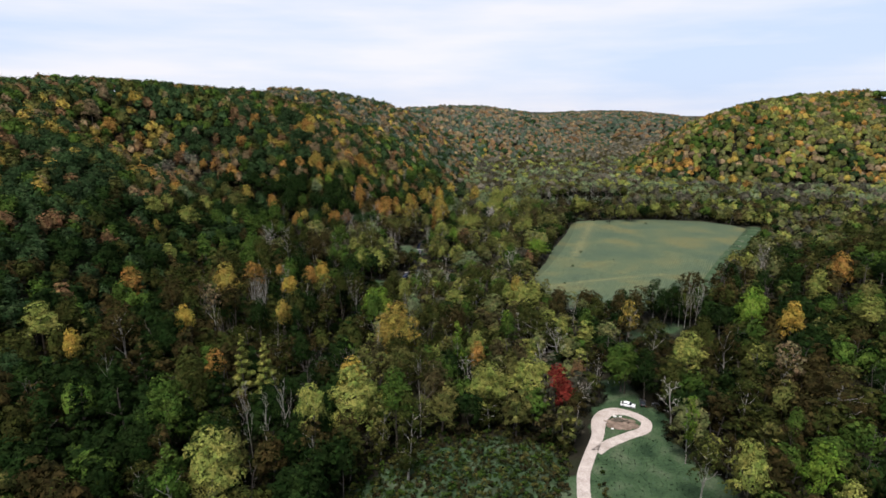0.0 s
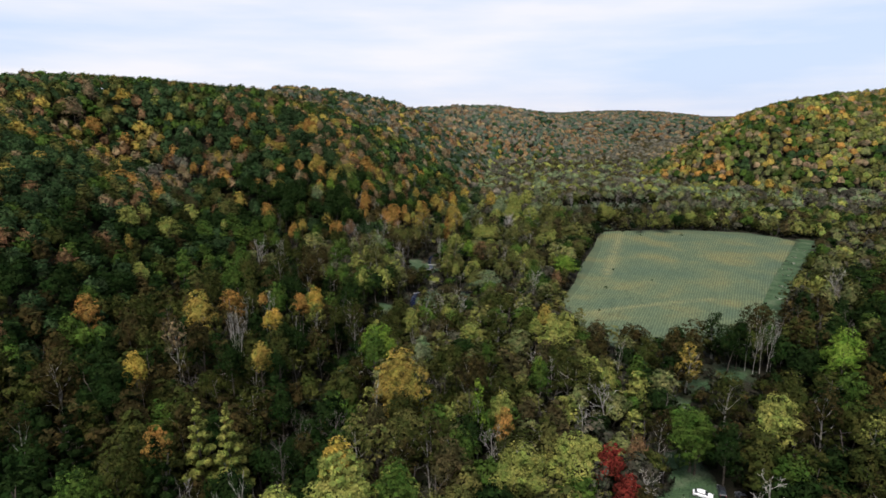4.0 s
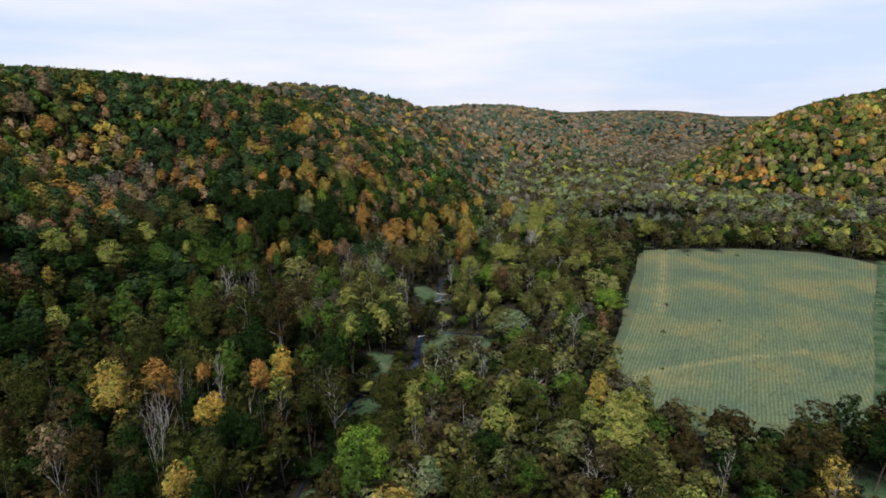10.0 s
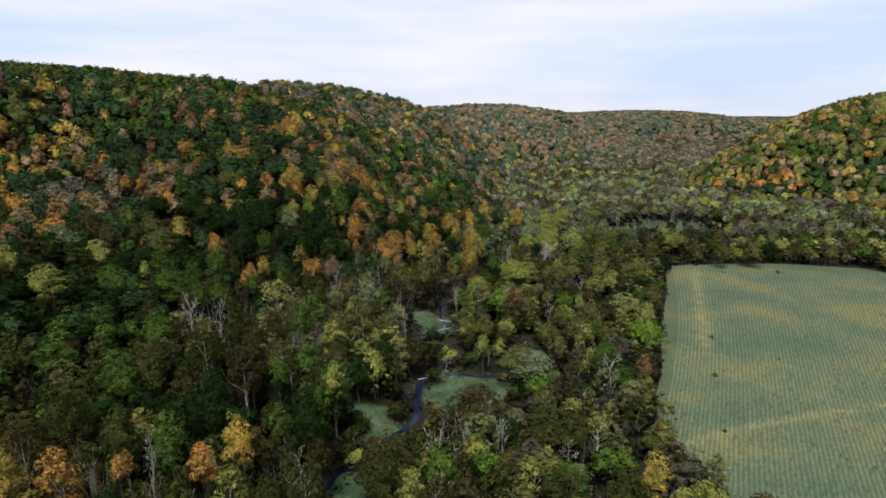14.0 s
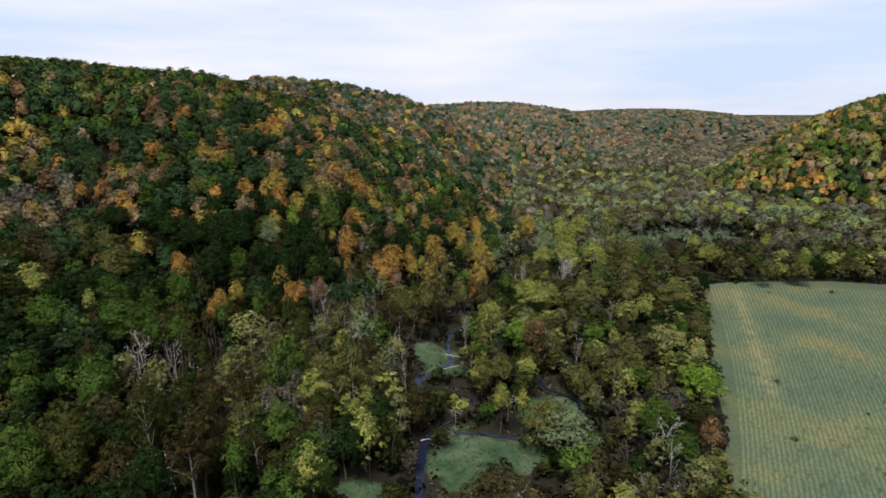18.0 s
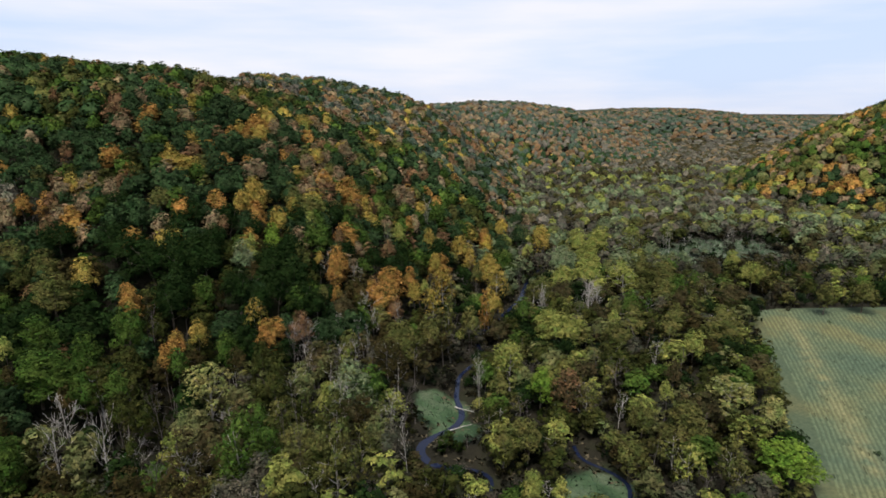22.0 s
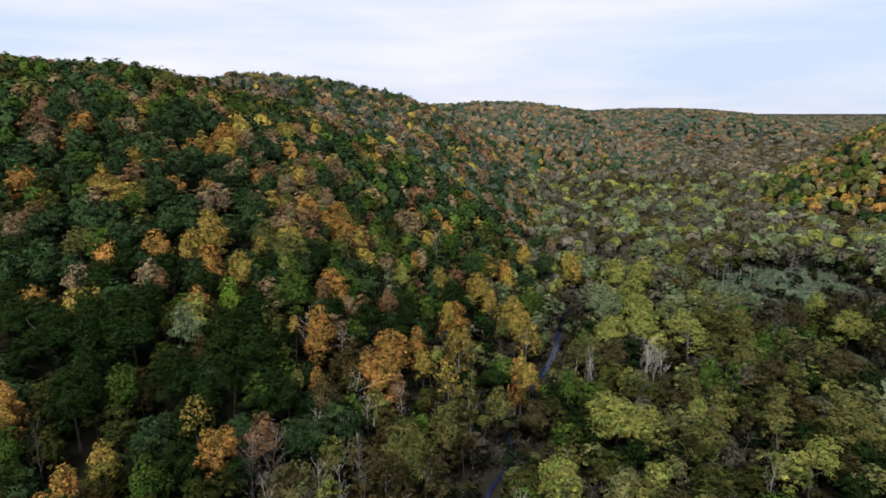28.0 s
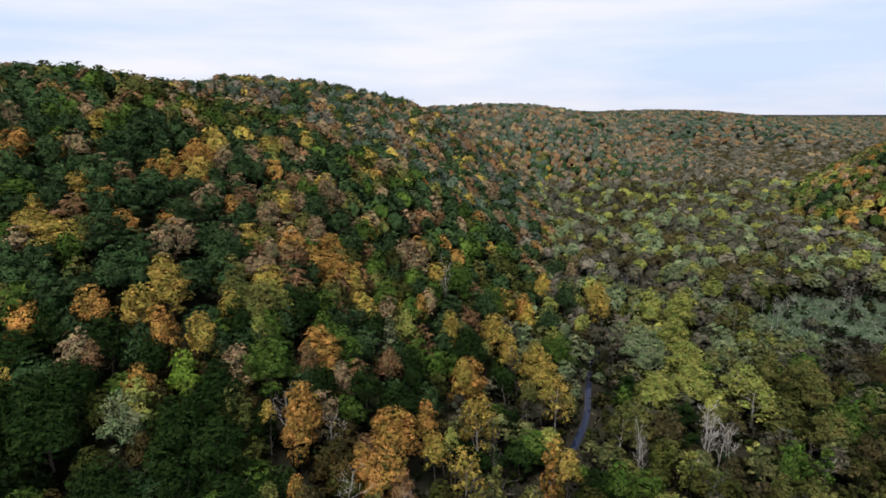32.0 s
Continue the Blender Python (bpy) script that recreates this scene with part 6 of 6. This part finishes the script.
def tufts(name, pts, size, mat, label, category, seed, per=5):
    """Small ragged tufts of crossed blades at the given places."""
    r = np.random.RandomState(seed)
    P = np.repeat(pts, per, 0) + np.concatenate([r.normal(0, size * 0.35, (len(pts) * per, 2)), np.zeros((len(pts) * per, 1))], 1)
    a = r.uniform(0, 6.28, len(P))
    s = size * r.uniform(0.5, 1.2, len(P))
    t = np.stack([np.cos(a), np.sin(a), 0 * a], -1) * s[:, None] * 0.5
    lean = np.stack([r.normal(0, 0.6, len(P)), r.normal(0, 0.6, len(P)), 0.5 * np.ones(len(P))], -1) * s[:, None]
    v = np.stack([P - t, P + t, P + t * 0.6 + lean, P - t * 0.6 + lean * 0.9], 1).reshape(-1, 3)
    return tagged(new(name, mesh_from(name, v, np.arange(len(P) * 4).reshape(-1, 4), mat, False, np.tile([0.0, 0.0, 1.0], (len(v), 1)) + r.normal(0, 0.12, (len(v), 3)))), label, category, kind="stuff")


def dark_weed(x, y, s):
    r = np.random.RandomState(int(x * 7 + y))
    cen, rad = lobes_round(r, 4, 0.9 * s, 0.05, 1.3 * s)
    v, f, _ = leaf_quads(r, cen, rad, 46, 0.42 * s, 0.4)
    ob = new("weed_clump", mesh_from("weed_clump", v, f, WEED))
    ob.location = (x, y, float(field_z(x, y)) - 0.02)
    return tagged(ob, "dark weed clump standing in the crop field", "weed", "weed clumps in the field")


dark_weed(122, 364, 1.1)
dark_weed(106, 330.5, 1.2)
dark_weed(137, 343, 0.7)
dark_weed(91, 296, 0.9)
dark_weed(207, 455, 1.3)
dark_weed(176, 457, 1.0)

# a ragged line of pale dead stalks and cut brush along the field's far side
r = np.random.RandomState(77)
edge_pts = line("262,410 247,392 236,378 224,364 214,352 198,330 184,312 170,294 162,283")
seg = np.repeat(edge_pts, 7, 0) + r.normal(0, 2.0, (len(edge_pts) * 7, 2))
tufts("dead_stalks", np.column_stack([seg + (5, -3), ground_z(seg[:, 0] + 5, seg[:, 1] - 3)]), 0.55, PALE_WEED, "bleached dead stalks along the field edge", "weeds", 78, 7)

# grass in the openings
GRASS = plain("grass", [(0.32, (0.020, 0.048, 0.028)), (0.5, (0.042, 0.072, 0.046)), (0.68, (0.090, 0.112, 0.080))], 0.12, 0.9, 0.15, 0.0, 1.5)
X, Y = scatter(-60, 130, 85, 430, 1.15)
g = np.maximum(glade(X, Y, GLADES) > 0.3, glade(X, Y, PALE_GLADES) > 0.3) | inside(X, Y, MEADOW)
g &= (path_distance(X, Y, ROAD) > 2.6) & (path_distance(X, Y, CREEK) > 2.2)
X, Y = X[g], Y[g]
tufts("grass", np.column_stack([X, Y, ground_z(X, Y) - 0.05]), 0.36, GRASS, "pale frosty grass in the openings", "grass", 79, 3)
BLEACHED = plain("bleached_grass", [(0.3, (0.115, 0.115, 0.090)), (0.7, (0.25, 0.245, 0.205))], 0.12, 0.95, 0.1, 0.0, 1.5)
X, Y = scatter(130, 380, 540, 1070, 1.25)
g = glade(X, Y, PALE_GLADES) > 0.35
X, Y = X[g], Y[g]
tufts("bleached_grass", np.column_stack([X, Y, ground_z(X, Y) - 0.05]), 0.55, BLEACHED, "bleached pale grass in the clearings up the valley", "grass", 81, 3)
REED = plain("reeds", [(0.3, (0.045, 0.038, 0.022)), (0.7, (0.11, 0.09, 0.055))], 0.3, 0.9, 0.1)
X, Y = scatter(-45, 70, 190, 540, 1.6)
dc = np.minimum(path_distance(X, Y, CREEK), path_distance(X, Y, DITCH) + 1.0)
g = (dc > 2.2) & (dc < 4.6) & (rs.uniform(0, 1, X.shape) < 0.6)
X, Y = X[g], Y[g]
tufts("reeds", np.column_stack([X, Y, ground_z(X, Y) - 0.05]), 1.0, REED, "brown reeds along the creek banks", "reeds", 80, 4)


# ---------------------------------------------------------------- turning loop: cars, posts, brush pile
def paint(name, col, rough=0.3, metal=0.0):
    m, nt, b = material(name, rough, 0.5)
    r = ramp_node(nt, noise_node(nt, 3.0, 3).outputs["Fac"], [(0.3, tuple(c * 0.85 for c in col)), (0.7, col)])
    nt.links.new(r.outputs["Color"], b.inputs["Base Color"])
    b.inputs["Metallic"].default_value = metal
    return m


GLASS = paint("car_glass", (0.02, 0.025, 0.03), 0.08)
TYRE = paint("tyre_rubber", (0.02, 0.02, 0.02), 0.85)
RIM = paint("wheel_rim", (0.45, 0.45, 0.47), 0.35, 0.8)
LAMP = paint("lamp_lens", (0.75, 0.75, 0.72), 0.15)
TAIL = paint("tail_lens", (0.35, 0.02, 0.02), 0.2)


def part(name, bm, mat, parent, label=""):
    me = bpy.data.meshes.new(name)
    bm.to_mesh(me)
    bm.free()
    me.materials.append(mat)
    ob = new(name, me)
    ob.parent = parent
    if label:
        ob["label"] = label
    return ob


def loft(sections):
    """A closed body through rings of equal length."""
    bm = bmesh.new()
    rings = [[bm.verts.new(p) for p in ring] for ring in sections]
    for a, c in zip(rings, rings[1:]):
        for i in range(len(a)):
            bm.faces.new((a[i], a[(i + 1) % len(a)], c[(i + 1) % len(a)], c[i]))
    bm.faces.new(rings[0][::-1])
    bm.faces.new(rings[-1])
    bmesh.ops.recalc_face_normals(bm, faces=bm.faces)
    return bm


def ring(x, w, z0, z1):
    k = w * 0.82
    return [(x, -w, z0), (x, -w, z1 - 0.12), (x, -k, z1), (x, k, z1), (x, w, z1 - 0.12), (x, w, z0)]


def box_bm(x0, x1, y0, y1, z0, z1):
    bm = bmesh.new()
    bmesh.ops.create_cube(bm, size=1)
    for v in bm.verts:
        v.co = ((x0 + x1) / 2 + v.co.x * (x1 - x0), (y0 + y1) / 2 + v.co.y * (y1 - y0), (z0 + z1) / 2 + v.co.z * (z1 - z0))
    bmesh.ops.bevel(bm, geom=bm.edges[:], offset=min(x1 - x0, y1 - y0, z1 - z0) * 0.2, segments=1, affect="EDGES")
    return bm


def wheel_bm(x, y, rad, wide):
    bm = bmesh.new()
    bmesh.ops.create_cone(bm, cap_ends=True, segments=16, radius1=rad, radius2=rad, depth=wide)
    bmesh.ops.bevel(bm, geom=bm.edges[:], offset=rad * 0.1, segments=1, affect="EDGES")
    for v in bm.verts:
        v.co = (x + v.co.x, y + v.co.z, rad + v.co.y)
    return bm


def car(name, label, x, y, turn, body_mat, length=4.6, tall=1.5):
    ob = new(name)
    tagged(ob, label, "car", "parked cars")
    L, W = length / 2, 0.9
    part("body", loft([ring(-L, W * 0.86, 0.45, 0.82), ring(-L + 0.25, W, 0.3, 0.98), ring(-0.9, W, 0.26, 1.0), ring(0.75, W, 0.26, 0.98), ring(L - 0.5, W * 0.97, 0.28, 0.86), ring(L, W * 0.84, 0.42, 0.7)]), body_mat, ob)
    part("roof", loft([ring(-1.35, 0.68, tall - 0.1, tall - 0.03), ring(-0.5, 0.72, tall - 0.09, tall + 0.02), ring(0.45, 0.68, tall - 0.12, tall - 0.03)]), body_mat, ob)
    part("window_band", loft([ring(-1.95, 0.80, 0.94, 0.99 + 0.08), ring(-1.35, 0.74, 0.94, tall - 0.06), ring(0.45, 0.74, 0.94, tall - 0.08), ring(1.15, 0.80, 0.92, 1.05)]), GLASS, ob, "dark car windows")
    for sx in (-1.4, 1.42):
        for sy in (-0.82, 0.82):
            w = part("wheel", wheel_bm(sx, sy, 0.33, 0.22), TYRE, ob, "black tyre")
            part("rim", wheel_bm(sx, sy + math.copysign(0.09, sy), 0.2, 0.08), RIM, w, "silver wheel rim")
    for sy in (-0.6, 0.6):
        part("headlight", box_bm(L - 0.14, L + 0.015, sy - 0.17, sy + 0.17, 0.58, 0.72), LAMP, ob, "clear headlight")
        part("tail_light", box_bm(-L - 0.012, -L + 0.12, sy - 0.14, sy + 0.14, 0.66, 0.82), TAIL, ob, "red tail light")
    part("bumper", box_bm(L - 0.1, L + 0.03, -0.7, 0.7, 0.34, 0.5), TYRE, ob, "dark bumper")
    for sy in (-0.98, 0.98):
        part("mirror", box_bm(0.72, 0.86, sy - 0.09, sy + 0.09, 0.98, 1.1), body_mat, ob)
    ob.matrix_basis = pose(x, y, float(ground_z(x, y)) + 0.06, 0, 0, turn)
    return ob


car("car", "white car parked on grass beside the gravel loop", 73.6, 163.2, -28, paint("white_paint", (0.82, 0.82, 0.83)))
car("car", "black car parked beside a white car", 79.0, 164.2, 70, paint("black_paint", (0.02, 0.022, 0.026)), 4.5)
car("car", "dark grey car parked at the edge of the wood", 82.8, 161.4, 96, paint("grey_paint", (0.07, 0.075, 0.085)), 4.4, 1.45)

POST = plain("post_wood", [(0.3, (0.55, 0.53, 0.5)), (0.7, (0.75, 0.74, 0.7))], 2.0, 0.8, 0.2, 0.0, 9.0)


def post(x, y, h):
    ob = new("post")
    tagged(ob, "short white-topped wooden post at the path's mouth", "post", "posts across the path")
    part("shaft", box_bm(-0.11, 0.11, -0.11, 0.11, -0.1, h), POST, ob)
    part("cap", box_bm(-0.15, 0.15, -0.15, 0.15, h, h + 0.08), POST, ob, "white post cap")
    ob.location = (x, y, float(ground_z(x, y)))
    return ob


for x, y, h in ((69, 180, 0.9), (73, 179.5, 0.9), (75.3, 179.4, 0.9), (77.2, 179.8, 1.7)):
    post(x, y, h)

# bare earth island with stones and a heap of logs
r = np.random.RandomState(9)
ang = np.linspace(0, 2 * np.pi, 29)[:-1]
rad_i = 1 + 0.18 * r.uniform(-1, 1, 28)
isl = [np.array([[67.6, 153.2]])]
for k in (0.35, 0.7, 1.0):
    isl.append(np.stack([67.6 + 5.0 * k * rad_i * np.cos(ang), 153.2 + 3.6 * k * rad_i * np.sin(ang)], -1))
pts = np.concatenate(isl[1:])
iv = np.column_stack([pts, ground_z(pts[:, 0], pts[:, 1]) + 0.07 + 0.1 * r.uniform(0, 1, len(pts))])
fq = []
for q in range(2):
    for i in range(28):
        fq.append((q * 28 + i, (q + 1) * 28 + i, (q + 1) * 28 + (i + 1) % 28, q * 28 + (i + 1) % 28))
for i in range(0, 14):
    fq.append((i, (i + 1) % 28, (27 - i - 1) % 28, (27 - i) % 28))
tagged(new("dirt_island", mesh_from("dirt_island", iv, np.array(fq), DIRT, True)), "bare brown earth inside the gravel loop", "earth", kind="structure")


def log(x, y, z, length, rad, turn, tilt):
    v, f = tube(limb_path(np.random.RandomState(int(x * 31 + y * 17)), (0, 0, 0), (1, 0, 0), length, 4, 0.03, 0), np.linspace(rad, rad * 0.7, 5), 8)
    ob = new("log", mesh_from("log", v, f, BARK, True))
    ob.matrix_basis = pose(x, y, float(ground_z(x, y)) + z, 0, tilt, turn)
    return tagged(ob, "weathered dark log in a heap on bare earth", "log", "logs heaped in the loop")


for k in range(9):
    log(66.3 + r.uniform(-1.4, 1.4), 154.4 + r.uniform(-1.0, 1.0), 0.16 + 0.1 * (k // 3), r.uniform(2.0, 3.6), r.uniform(0.12, 0.2), r.uniform(-40, 40), r.uniform(-5, 3))


def stone(x, y, s):
    bm = bmesh.new()
    bmesh.ops.create_icosphere(bm, subdivisions=2, radius=s)
    q = np.random.RandomState(int(x * 13 + y * 7))
    for v in bm.verts:
        v.co = Vector((v.co.x * 1.3, v.co.y, v.co.z * 0.7)) * q.uniform(0.85, 1.12)
    me = bpy.data.meshes.new("stone")
    bm.to_mesh(me)
    bm.free()
    me.materials.append(POST)
    ob = new("stone", me)
    ob.location = (x, y, float(ground_z(x, y)) + s * 0.35)
    return tagged(ob, "pale boulder lying in the gravel loop", "stone", "boulders in the loop")


stone(67.0, 157.2, 0.45)
stone(68.6, 157.0, 0.4)
stone(63.6, 150.4, 0.35)


def fallen_trunk(x, y, length, turn, z):
    r = np.random.RandomState(int(x * 3 + y))
    tp, pieces, _ = skeleton_of(r, length, length * 0.25, 0.22, 4, 1, 0)
    ob = new("fallen_tree", mesh_from("fallen_tree", *joined([tp] + pieces), PALE_BARK, True))
    ob.matrix_basis = pose(x, y, float(ground_z(x, y)) + z, 0, 86, turn)
    return tagged(ob, "bleached fallen tree lying across the creek", "fallen tree", "fallen trees at the creek")


fallen_trunk(10, 389, 9, 25, 1.0)
fallen_trunk(13, 402, 8, -40, 1.0)
fallen_trunk(3, 343, 7, 10, 1.0)
